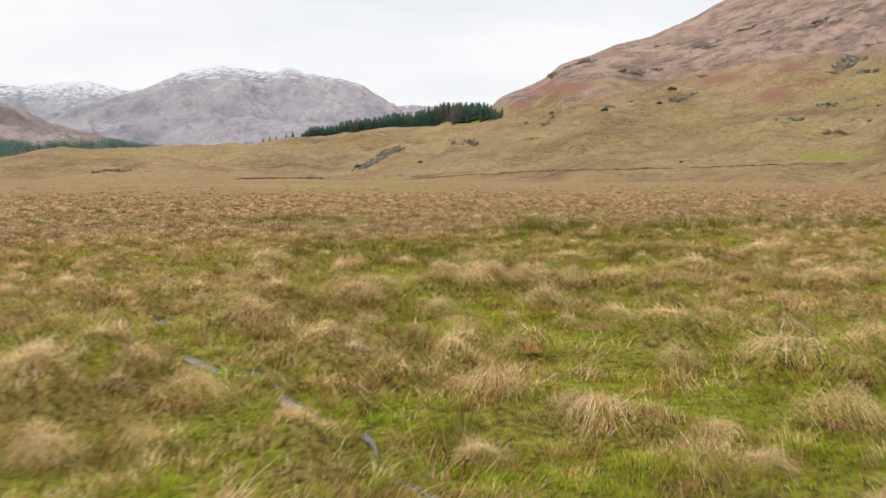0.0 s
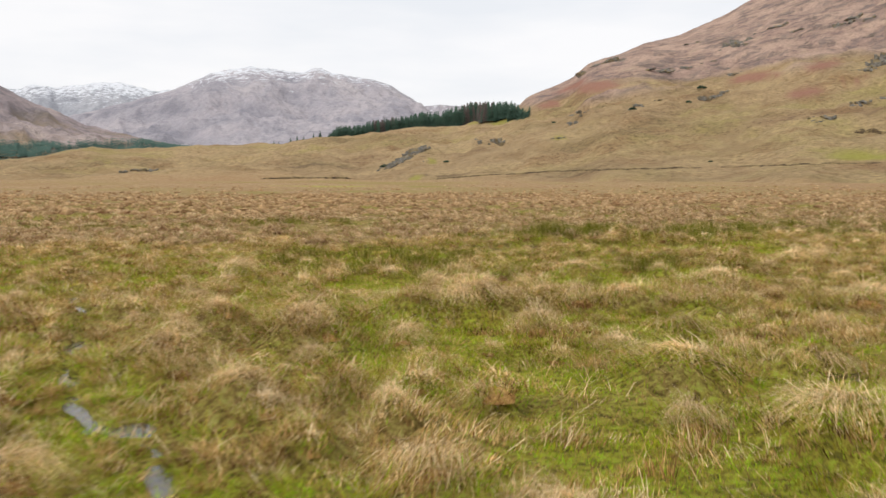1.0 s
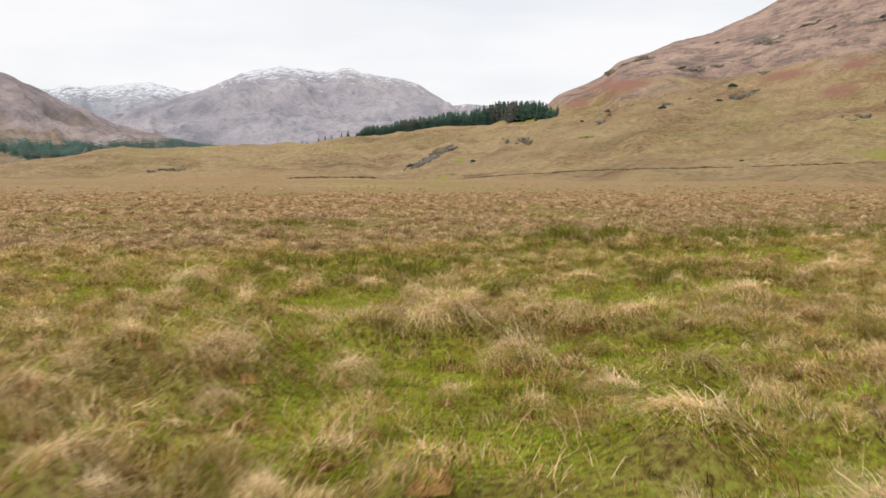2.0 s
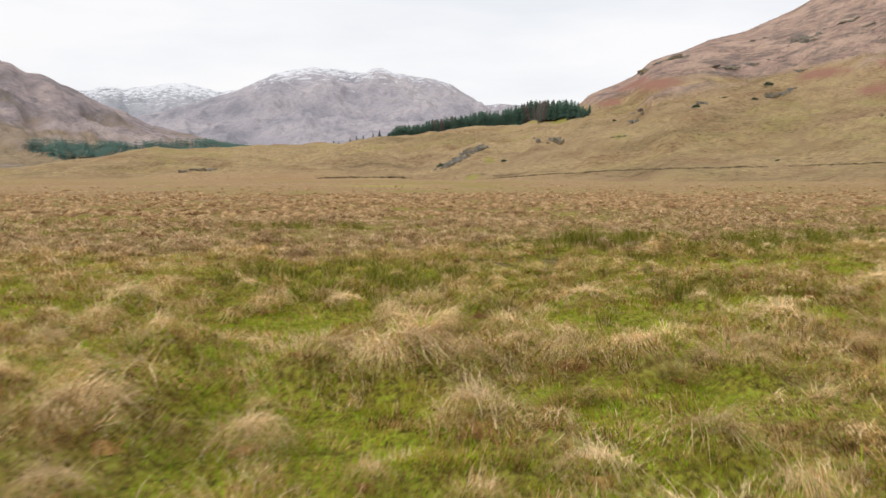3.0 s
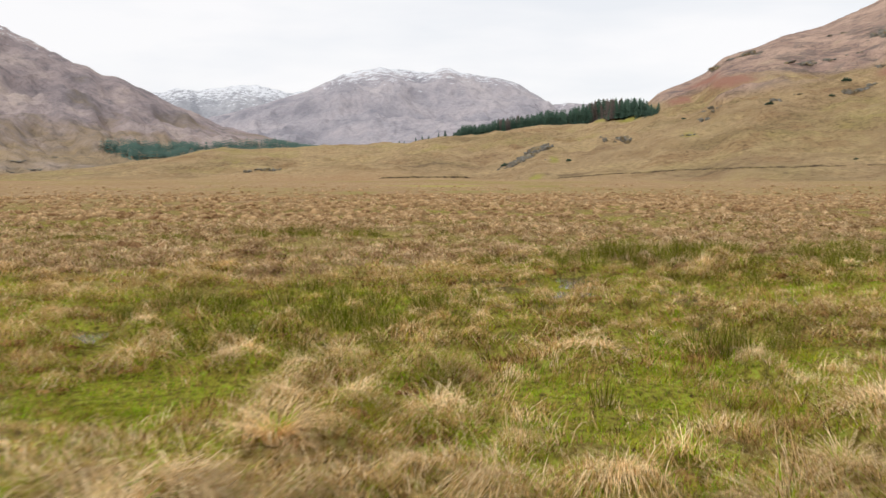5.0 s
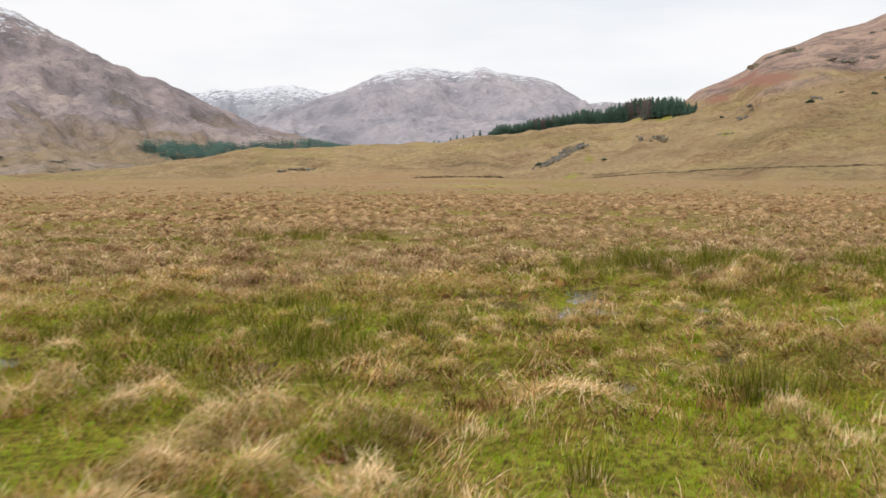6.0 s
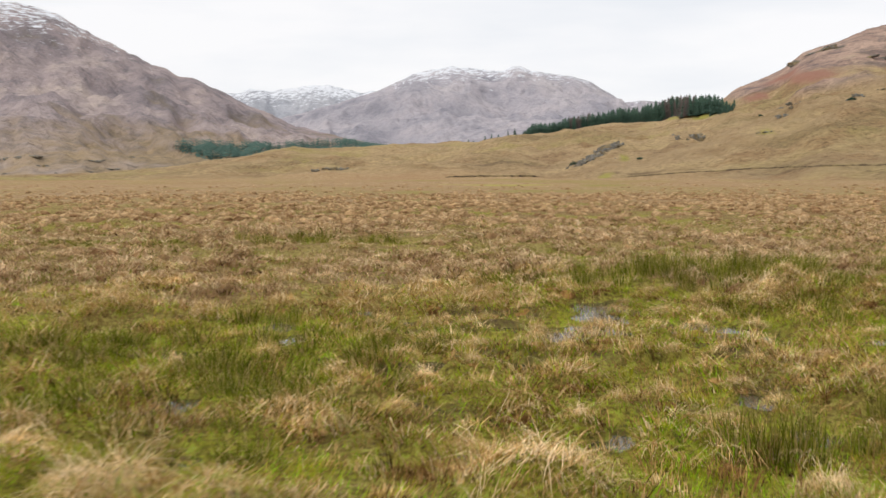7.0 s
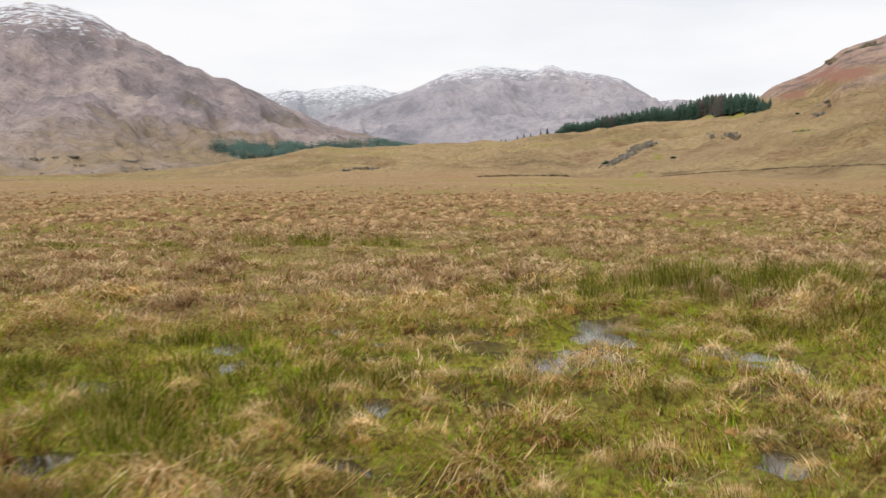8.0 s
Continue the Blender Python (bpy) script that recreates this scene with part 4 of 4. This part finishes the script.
def sedge_tuft(x, y, r, h):
    """A fountain of broad bleached blades over green shoots."""
    ob = new("sedge_tuft")
    ob.empty_display_size = 0.1
    ob.matrix_basis = pose(x, y, float(ground_z(x, y)) - 0.02)
    for name, n, t0, t1, high, far in (("bleached_thatch", 280, 0.54, 0.66, 1.1, 1.05), ("green_core", 55, 0.76, 0.93, 0.8, 0.5)):
        a = rng.uniform(0, 6.28, n)
        base = np.stack([np.cos(a) * 0.25 * r * rng.random(n), np.sin(a) * 0.25 * r * rng.random(n), np.zeros(n)], -1)
        tagged(new(name, grass_mesh(name, [blades(base, math.pi / 2 - a + rng.normal(0, 0.4, n), h * high * rng.uniform(0.6, 1.2, n), far * rng.uniform(0.5, 1.1, n), rng.uniform(0.55, 1.1, n) * (0.78 if far > 1 else 0.4), rng.uniform(0.009, 0.015, n), rng.uniform(t0, t1, n), 4)], MAT_GRASS)), kind="stuff").parent = ob
    return tagged(ob, "bleached cream sedge tuft arching over fresh green shoots", "sedge", "sedge tufts")


for x, y, r, h in ((10.7, 18.9, 0.5, 0.55), (6.95, 20.6, 0.4, 0.5), (11.75, 20.1, 0.35, 0.45)):
    sedge_tuft(x, y, r, h)

# lesser tussocks, past counting
groups = []
x, y = scatter(16500, -26, 72, 5, 66)
crowd, g = fbm(x, y, 3.0, 3, 45), greenness(x, y)
keep = (rng.random(len(x)) < np.where(y < 36, 0.30, 0.52) + 0.4 * crowd - 0.3 * g - 0.2 * lawn(x, y)) & ((x > 5) | (y > 26) | (near_runnel(x, y) > 0.65)) & (wetness(x, y) < 0.12)
for px, py, pg, pz, pd in zip(x[keep], y[keep], g[keep], ground_z(x[keep], y[keep]), on_plain(x[keep], y[keep])):
    d = math.hypot(px - 10.6, py - 19.6) if py > 26 else 11.0
    r = rng.uniform(0.25, 0.55) * (1 if py > 36 else 0.75)
    h = r * rng.uniform(0.55, 0.9) + 0.05
    bleach = rng.normal(0.46, 0.08)
    into = plain_groups if pd else groups
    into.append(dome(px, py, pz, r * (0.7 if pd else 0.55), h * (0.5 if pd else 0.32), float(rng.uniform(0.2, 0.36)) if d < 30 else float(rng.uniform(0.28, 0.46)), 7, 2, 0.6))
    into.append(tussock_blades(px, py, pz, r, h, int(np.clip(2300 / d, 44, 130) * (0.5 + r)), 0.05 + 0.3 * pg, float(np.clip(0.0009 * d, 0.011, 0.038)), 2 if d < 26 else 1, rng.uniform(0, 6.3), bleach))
tagged(new("grass_tussocks", grass_mesh("grass_tussocks", groups, MAT_GRASS)), "dead straw-coloured moor grass in shaggy little tussocks", "grass", kind="stuff")

# moor grass over the plain beyond
groups = plain_groups
for d0, d1, much, w in ((42, 80, 7600, 0.045), (80, 125, 7000, 0.06), (125, 260, 8000, 0.1)):
    a = np.radians(rng.uniform(-32, 46, much))
    d = np.sqrt(rng.uniform(d0 * d0, d1 * d1, much))
    x, y = HUB[0] + d * np.sin(a), HUB[1] + d * np.cos(a)
    keep = (y > 63) & (rng.random(much) < 0.7 + 0.5 * fbm(x, y, 6, 2, 44)) & (rng.random(much) < (125 / np.maximum(d, 125)) ** 2.2 * (1 - ease(150, 250, d)))
    for px, py, pg, pz in zip(x[keep], y[keep], greenness(x, y)[keep], ground_z(x, y)[keep]):
        if rng.random() < 0.3 + 0.85 * pg:
            continue
        r = rng.uniform(0.24, 0.55)
        h = r * rng.uniform(0.45, 0.75) + 0.05
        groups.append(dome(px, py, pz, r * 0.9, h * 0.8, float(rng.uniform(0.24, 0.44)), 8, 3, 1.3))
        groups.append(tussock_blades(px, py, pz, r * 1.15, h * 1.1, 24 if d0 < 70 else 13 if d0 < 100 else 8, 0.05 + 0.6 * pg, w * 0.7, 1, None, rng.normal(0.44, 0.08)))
tagged(new("moor_grass", grass_mesh("moor_grass", groups, MAT_PLAIN)), "tawny dead moor grass covering the flat valley floor", "grass", kind="stuff")


# ---- rushes ----
def rush_kind(k):
    out = []
    for name, n, t0, t1, tall in (("green_tuft", 62, 0.0, 0.7, 1.0), ("dead_tuft", 42, 0.75, 1.0, 0.8)):
        q, a = rng.random(n) ** 0.6, rng.uniform(0, 6.28, n)
        base = np.stack([np.cos(a) * q * 0.3, np.sin(a) * q * 0.3, np.full(n, -0.03)], -1)
        out.append((name, grass_mesh(name, [blades(base, math.pi / 2 - a + rng.normal(0, 0.8, n), tall * rng.uniform(0.45, 1.0, n), rng.uniform(0.05, 0.4, n) * (0.4 + q), rng.uniform(0, 0.12, n), 0.012 * rng.uniform(0.7, 1.3, n), rng.uniform(t0, t1, n), 2)], MAT_RUSH)))
    return out


RUSH_KINDS = [rush_kind(k) for k in range(7)]


def set_rush(x, y, h, wide=1.0):
    ob = new("rush_clump")
    ob.empty_display_size = 0.1
    ob.matrix_basis = pose(x, y, float(ground_z(x, y)), 0, 0, rng.uniform(0, 360)) @ Matrix.Diagonal((wide, wide, h, 1))
    for name, me in RUSH_KINDS[int(rng.integers(0, 7))]:
        tagged(new(name, me), kind="stuff").parent = ob
    return tagged(ob, "upright dark green clump of soft rush stems", "rush", "rush clumps")


for x, y, h, wide in ((2.5, 8.3, 0.6, 0.5), (2.7, 8.7, 0.5, 0.4), (4.2, 14.1, 0.4, 0.35), (12.6, 25.4, 0.75, 0.8), (12.85, 25.25, 0.8, 0.8), (13.15, 25.3, 0.7, 0.8), (13.3, 25.6, 0.6, 0.7), (13.75, 25.5, 0.55, 0.5), (14.0, 25.45, 0.5, 0.4),
                      (14.4, 26.4, 0.5, 0.5), (10.4, 22.6, 0.45, 0.6),
                      (7.3, 30.0, 0.5, 1.0), (7.7, 28.2, 0.5, 1.0), (8.4, 27.2, 0.5, 0.9), (9.4, 29.9, 0.45, 0.8)):
    set_rush(x, y, h, wide)
for cx, cy, rx, ry, many, h in ((7.4, 30.0, 3.6, 3.8, 80, 0.38), (16.6, 38.8, 2.8, 1.7, 36, 0.72), (21.0, 38.6, 4.4, 2.9, 46, 0.62), (29, 40, 7, 4, 50, 0.62), (12.7, 38.6, 1.4, 1.1, 14, 0.5), (18.5, 34.0, 3.5, 1.6, 16, 0.4), (6.5, 53, 3.2, 2.2, 24, 0.5), (-2.5, 52.5, 5, 1.6, 14, 0.35), (7.0, 26.5, 3, 2, 12, 0.4)):
    for _ in range(many):
        a, q = rng.uniform(0, 6.28), math.sqrt(rng.random())
        px, py = cx + rx * q * math.cos(a), cy + ry * q * math.sin(a)
        if wetness(np.array([px]), np.array([py]))[0] < 0.7:
            set_rush(px, py, h * rng.uniform(0.5, 1.25), rng.uniform(0.6, 1.6))


# ---- rocks on the slopes ----
def on_slope(az, rise):
    """Where the ground along a bearing first stands that many degrees above the eye."""
    d = np.linspace(240, 1500, 1600)
    x, y = HUB[0] + d * math.sin(radians(az)), HUB[1] + d * math.cos(radians(az))
    z = ground_z(x, y)
    e = np.degrees(np.arctan((z - EYE) / d))
    i = int(np.argmax(e >= rise)) if np.any(e >= rise) else int(np.argmax(e))
    return float(x[i]), float(y[i]), float(z[i]), float(d[i])


def rock_kind(seed):
    """A broken outcrop: tilted angular slabs of one bedding, each a mesh."""
    r = random.Random(seed)
    dip, slabs = r.uniform(-18, 18), []
    for b in range(9):
        t = r.uniform(-0.95, 0.95)
        size = 1.02 - 0.45 * abs(t)
        m = pose(t, r.uniform(-0.35, 0.35), r.uniform(-0.15, 0.2) * size, r.uniform(-20, 20), dip + r.uniform(-14, 14), r.uniform(-50, 50)) @ Matrix.Diagonal((r.uniform(0.3, 0.65) * size, r.uniform(0.3, 0.6) * size, r.uniform(0.25, 0.65) * size, 1))
        block = bmesh.new()
        bmesh.ops.create_cube(block, size=1.0)
        bmesh.ops.subdivide_edges(block, edges=block.edges[:], cuts=2, use_grid_fill=True)
        cuts = [(Vector((r.gauss(0, 1), r.gauss(0, 1), r.gauss(0, 1))).normalized(), r.uniform(0.32, 0.5)) for _ in range(7)]
        for v in block.verts:
            for normal, far in cuts:
                over = v.co.dot(normal) - far
                if over > 0:
                    v.co -= normal * over
            v.co *= 1 + 0.16 * noise.noise(v.co * 4 + Vector((seed, b, 0)))
            v.co = m @ v.co
        slab = bpy.data.meshes.new("slab")
        block.to_mesh(slab)
        block.free()
        slab.materials.append(MAT_ROCK)
        slabs.append(slab)
    return slabs


ROCK_KINDS = [rock_kind(s) for s in range(6)]


def rock(m, label, group):
    ob = new("rock_outcrop")
    ob.empty_display_size = 0.1
    ob.matrix_basis = m
    for slab in ROCK_KINDS[int(rng.integers(0, 6))]:
        new("slab", slab).parent = ob
    return tagged(ob, label, "rock", group)


def set_rock(az, d, wide, high, tilt=0.0, label="grey lichened rock outcrop on a grassy slope"):
    x, y = place(az, d)
    return rock(pose(x, y, float(ground_z(x, y)) - 0.12 * high, rng.uniform(-8, 8), -tilt, -az + rng.uniform(-18, 18)) @ Matrix.Diagonal((wide * 0.72, wide * 0.5, high * 1.1, 1)), label, "rock outcrops")


# a slanting scar of broken rock, then outcrops over the hillside: bearing, distance, breadth, height, slant
for k in range(16):
    t = k / 15
    set_rock(10.15 + 2.2 * t + rng.uniform(-0.06, 0.06), 459 + 41 * t, 7.5 + 3.5 * t, 3.6 + 2.4 * t, 22)
for az, d, wide, high, tilt in ((23.3, 925, 24, 8, 22), (23.8, 940, 26, 9, 20), (24.4, 960, 22, 8, 12), (22.9, 900, 14, 5, 25), (27.06, 795, 22, 6, 8), (26.6, 790, 14, 4, 15), (28.4, 821, 15, 5, 5), (31.3, 950, 22, 9, 12),
                                (31.8, 965, 26, 12, 5), (32.3, 975, 16, 7, -10), (29.2, 1092, 20, 7, 8), (31.2, 752, 20, 5, 8), (29.4, 583, 9, 7, 10), (29.75, 585, 8, 8, 0), (30.5, 586, 10, 4.5, 14), (30.85, 590, 7, 3.5, 10),
                                (25.7, 528, 6, 4.5, 10), (26.0, 532, 5, 3, 0), (22.3, 534, 8, 3.5, 5), (22.8, 538, 9, 3.5, 0), (36.1, 443, 7, 4.5, 8), (36.6, 447, 8, 5, 0), (38.1, 495, 7, 4, 5), (38.6, 499, 7, 3.5, 0),
                                (39.85, 507, 7, 3, 5), (37.0, 905, 22, 9, 15), (37.6, 915, 18, 8, 20), (38.5, 891, 13, 8, 25), (40.3, 771, 18, 7, 10), (39.4, 612, 13, 9, 5), (39.9, 617, 14, 10, 0), (40.4, 620, 12, 9, -8),
                                (38.4, 603, 14, 4.5, 12), (39.0, 606, 12, 4.5, 10), (40.2, 589, 15, 4, 6), (40.1, 820, 16, 6, 10), (33.5, 1020, 24, 7, 15), (34.8, 940, 20, 6, 16), (30.1, 860, 14, 4, 10), (25.0, 900, 16, 5, 12),
                                (16.6, 517, 8, 6, -15), (16.9, 521, 10, 8, 0), (17.25, 524, 8, 6, 15), (16.35, 530, 5, 3, -20), (22.8, 536, 6, 3, 5), (21.1, 472, 5, 2.4, 5), (12.9, 458, 3.5, 1.8, 0),
                                (-4.9, 490, 9, 3, 5), (-4.4, 494, 8, 3.6, 0), (-4.0, 498, 7, 2.6, 8), (-5.3, 480, 5, 2, 0), (18.6, 800, 12, 3, 6)):
    set_rock(az, d, wide, high, tilt)
for k in range(16):
    az = rng.uniform(19, 42)
    set_rock(az, rng.uniform(430, 900), rng.uniform(2, 5), rng.uniform(0.9, 2.0), 10)


# ---- dark eroded banks of peat along the foot of the hills ----
def peat_bank(stops, high, seed):
    V, az = [], np.arange(stops[0][0], stops[-1][0], 0.05)
    rise = np.interp(az, [p[0] for p in stops], [p[1] for p in stops])
    tall = high * np.clip(0.75 + 0.35 * fbm(az, az * 0, 1.1, 4, seed, 0.6), 0.1, 1.3) * ease(0, 0.4, az - az[0]) * ease(0, 0.4, az[-1] - az)
    dist = np.array([on_slope(a, e)[3] for a, e in zip(az, rise)])
    dist = np.convolve(np.pad(dist, 8, mode="edge"), np.ones(17) / 17, "valid")
    for a, d, h in zip(az, dist, tall):
        for back, up in ((-0.4, -0.6), (0.0, h), (1.2, h * 1.1 + 0.1), (6.0, -0.5)):
            x, y = place(a, d + back)
            V.append((x, y, float(ground_z(x, y)) + up))
    me = surface("peat_bank", V, grid_faces(len(az), 4), MAT_PEAT)
    return tagged(new("peat_bank", me), "dark eroded peat bank along the foot of a slope", "bank", kind="structure")


peat_bank([(2.4, -0.14), (3.2, -0.13), (5.5, -0.1), (8.2, -0.14)], 0.65, 81)
peat_bank([(13.4, -0.17), (17, 0.08), (21, 0.28), (25, 0.4), (30, 0.46)], 0.22, 83)
peat_bank([(38.3, 2.4), (39.2, 2.42), (40.2, 2.5)], 1.5, 85)
peat_bank([(31.0, 0.5), (35, 0.62), (40, 0.7)], 0.18, 87)


# ---- the plantation on the shoulder of the hill ----
def crown_arrays(r, levels=12, arms=7, wide=0.17, bare=0.1):
    """Drooping whorls of branches round a tapering core, for a tree 1 m high."""
    V, F = [], []
    for i in range(levels):
        t = i / levels
        z = bare + (0.97 - bare) * t
        reach = wide * (1 - t) ** 0.68 + 0.012
        spin = r.uniform(0, 6.28)
        for k in range(arms):
            a = spin + 6.283 * k / arms + r.uniform(-0.25, 0.25)
            q = reach * r.uniform(0.65, 1.2)
            c, s = math.cos(a), math.sin(a)
            w, drop, at = 0.32 * q + 0.008, 0.028 + 0.16 * q, len(V)
            V += [(0, 0, z + 0.035), (c * q * 0.55 - s * w, s * q * 0.55 + c * w, z - drop * 0.5), (c * q, s * q, z - drop + r.uniform(0, 0.02)), (c * q * 0.55 + s * w, s * q * 0.55 - c * w, z - drop * 0.5), (c * q * 0.5, s * q * 0.5, z + 0.012)]
            F += [(at, at + 1, at + 4), (at, at + 4, at + 3), (at + 1, at + 2, at + 4), (at + 4, at + 2, at + 3)]
    at = len(V)
    V += [(0, 0, 1.0)] + [(0.012 * math.cos(k * 2.09), 0.012 * math.sin(k * 2.09), 0.9) for k in range(3)]
    F += [(at, at + 1, at + 2), (at, at + 2, at + 3), (at, at + 3, at + 1)]
    return np.array(V), np.array(F)


def trunk_mesh(name):
    V, F = [], []
    for z, w in ((-0.05, 0.016), (0.5, 0.010), (0.95, 0.003)):
        V += [(w * math.cos(k * 1.047), w * math.sin(k * 1.047), z) for k in range(6)]
    for j in range(2):
        F += [(j * 6 + k, j * 6 + (k + 1) % 6, j * 6 + 6 + (k + 1) % 6, j * 6 + 6 + k) for k in range(6)]
    return surface(name, V, F, MAT_BARK)


TRUNK = trunk_mesh("trunk")
tree_rng = random.Random(4)


def tree_kind(name, mat, wide, label, category, levels=12, arms=7):
    tree = tagged(new(name), label, category, "plantation trees")
    tree.empty_display_size = 0.1
    trunk = new("trunk", TRUNK)
    v, f = crown_arrays(tree_rng, levels, arms, wide)
    crown = new("crown", surface("crown", v, f, mat, smooth=False))
    trunk.parent = crown.parent = tree
    return tree


SPRUCES = [tree_kind("spruce_tree", MAT_SPRUCE, w, "tall dark green spruce in a hillside plantation", "conifer") for w in (0.2, 0.24, 0.27, 0.22)]
LARCHES = [tree_kind("larch_tree", MAT_LARCH, w, "bare brown winter larch among dark spruces", "larch", 16, 7) for w in (0.2, 0.23)]
first = set()


def set_tree(kinds, x, y, z, h, wide=1.0):
    k = int(rng.integers(0, len(kinds)))
    m = pose(x, y, z - 0.3, rng.uniform(-2, 2), rng.uniform(-2, 2), rng.uniform(0, 360)) @ Matrix.Diagonal((h * wide, h * wide, h, 1))
    if kinds[k].name not in first:
        first.add(kinds[k].name)
        kinds[k].matrix_basis = m
        return kinds[k]
    made = kinds[k].copy()
    scene.collection.objects.link(made)
    made.matrix_basis = m
    for child in kinds[k].children:
        c = child.copy()
        scene.collection.objects.link(c)
        c.parent = made
    return made


def crest_distance(az):
    return float(np.interp(az, CREST[:, 0], CREST[:, 2]))


for row in range(6):
    az = 7.2 + 0.05 * row
    while az < 19.45:
        front = crest_distance(az) - 26 if az < 16.4 else on_slope(az, float(np.interp(az, [16.4, 17.5, 18.7, 19.5], [3.27, 3.42, 3.55, 3.7])))[3]
        d = front + row * 7.5 + rng.uniform(-3, 3)
        x, y = place(az, d)
        z = float(ground_z(x, y))
        top = float(np.interp(az, [7.2, 7.75, 9.1, 9.9, 11.7, 12.7, 14.3, 15, 15.9, 18.4, 18.9, 19.5], [2.6, 3.16, 3.2, 3.5, 3.77, 3.98, 4.08, 4.35, 4.6, 4.7, 4.4, 3.95]))
        h = max(5.0, EYE + d * math.tan(radians(top)) - z) * rng.uniform(0.72, 1.05)
        larch = 9.9 < az < 11.2 or 15.3 < az < 17.3
        set_tree(LARCHES if larch and rng.random() < (0.35, 0.5, 0.7, 0.9, 0.95, 0.95)[row] else SPRUCES, x, y, z, h, rng.uniform(0.85, 1.25))
        az += rng.uniform(0.11, 0.2) * (1 + 0.12 * row)
for az, h in ((3.4, 5), (3.9, 6), (4.2, 5), (4.9, 7), (5.3, 8), (5.7, 6), (6.3, 7), (6.7, 9)):
    x, y = place(az, crest_distance(az) + 5)
    set_tree(SPRUCES, x, y, float(ground_z(x, y)), h * 0.9, 1.3)

# the far wood at the foot of the mountain
from mathutils.bvhtree import BVHTree
me = left_mountain.data
side_of = BVHTree.FromPolygons([v.co for v in me.vertices], [p.vertices for p in me.polygons])
V, F, at = [], [], 0
protos = [crown_arrays(tree_rng, 3, 3, w, 0.0) for w in (0.34, 0.4, 0.46)]
for _ in range(30000):
    if len(V) >= 3600:
        break
    az, d = rng.uniform(-13.6, -0.6), rng.uniform(1180, 1900)
    x, y = place(az, d)
    hit = side_of.ray_cast(Vector((x, y, 900)), Vector((0, 0, -1)))[0]
    if hit is None:
        continue
    rise = math.degrees(math.atan((hit.z - EYE) / d))
    low = np.interp(az, [-13.6, -12.8, -11.5, -9, -0.3], [1.72, 1.4, 1.0, 1.1, 1.3])
    if not low < rise < np.interp(az, [-13.6, -12.9, -11.2, -9, -7.5, -5.9, -3.4, -2.6, -0.6], [1.75, 1.9, 1.84, 1.8, 1.76, 1.95, 2.0, 1.82, 1.6]):
        continue
    v, f = protos[int(rng.integers(0, 3))]
    h = rng.uniform(9, 14)
    V.append(v * h + np.array([x, y, max(hit.z, float(ground_z(x, y))) - 0.5]))
    F.append(f + at)
    at += len(v)
tagged(new("spruce_wood", surface("spruce_wood", np.concatenate(V), np.concatenate(F), MAT_FAR_WOOD, smooth=False)), "distant spruce wood below the mountain, paled to a hazy teal", "wood", kind="stuff")

# bare rock on the lower mountainside
for az, d, wide, high in ((-16.5, 1081, 30, 5), (-17.3, 1085, 22, 4), (-19.2, 1056, 26, 8), (-18.6, 1060, 18, 6), (-13.8, 1096, 22, 4), (-15.7, 1205, 24, 7), (-23, 1045, 30, 5), (-21.9, 1060, 24, 5), (-20.3, 1100, 26, 6),
                          (-15.2, 1090, 24, 5), (-21.2, 1130, 30, 6), (-18.2, 1110, 26, 5), (-22.4, 1150, 28, 6)):
    x, y = place(az, d)
    hit = side_of.ray_cast(Vector((x, y, 900)), Vector((0, 0, -1)))[0]
    rock(pose(x, y, hit.z - 0.3 * high, rng.uniform(-5, 5), rng.uniform(-4, 4), -az + rng.uniform(-15, 15)) @ Matrix.Diagonal((wide * 0.6, wide * 0.4, 1.1 * high, 1)), "dark grey crag on the heathery mountainside", "mountain crags")


# ---- low bushes on the hillside ----
def bush_mesh():
    n = 260
    q, a = rng.random(n) ** 0.5, rng.uniform(0, 6.28, n)
    base = np.stack([np.cos(a) * q * 0.75, np.sin(a) * q * 0.75, 0.75 * (1 - q * q) * rng.random(n)], -1)
    v, f, _ = blades(base, math.pi / 2 - a + rng.normal(0, 0.5, n), rng.uniform(0.25, 0.5, n), rng.uniform(0.2, 0.9, n), rng.uniform(0, 0.4, n), 0.14 * rng.uniform(0.6, 1.4, n), np.zeros(n), 2)
    return surface("bush", v, f, MAT_SPRUCE, smooth=False)


BUSH = bush_mesh()
for az, rise, size in ((29.75, 5.2, 3.6), (25.7, 4.05, 2.6), (29.0, 4.4, 2.4), (30.4, 0.85, 1.2), (10.2, 0.6, 2.6), (14.1, 0.9, 1.8), (20.9, 3.3, 1.8)):
    x, y, z, d = on_slope(az, rise)
    ob = new("bush", BUSH)
    ob.matrix_basis = pose(x, y, z - 0.1, 0, 0, rng.uniform(0, 360)) @ Matrix.Diagonal((size, size, size * 0.7, 1))
    tagged(ob, "low dark green bush on the grassy hillside", "bush", "hillside bushes")
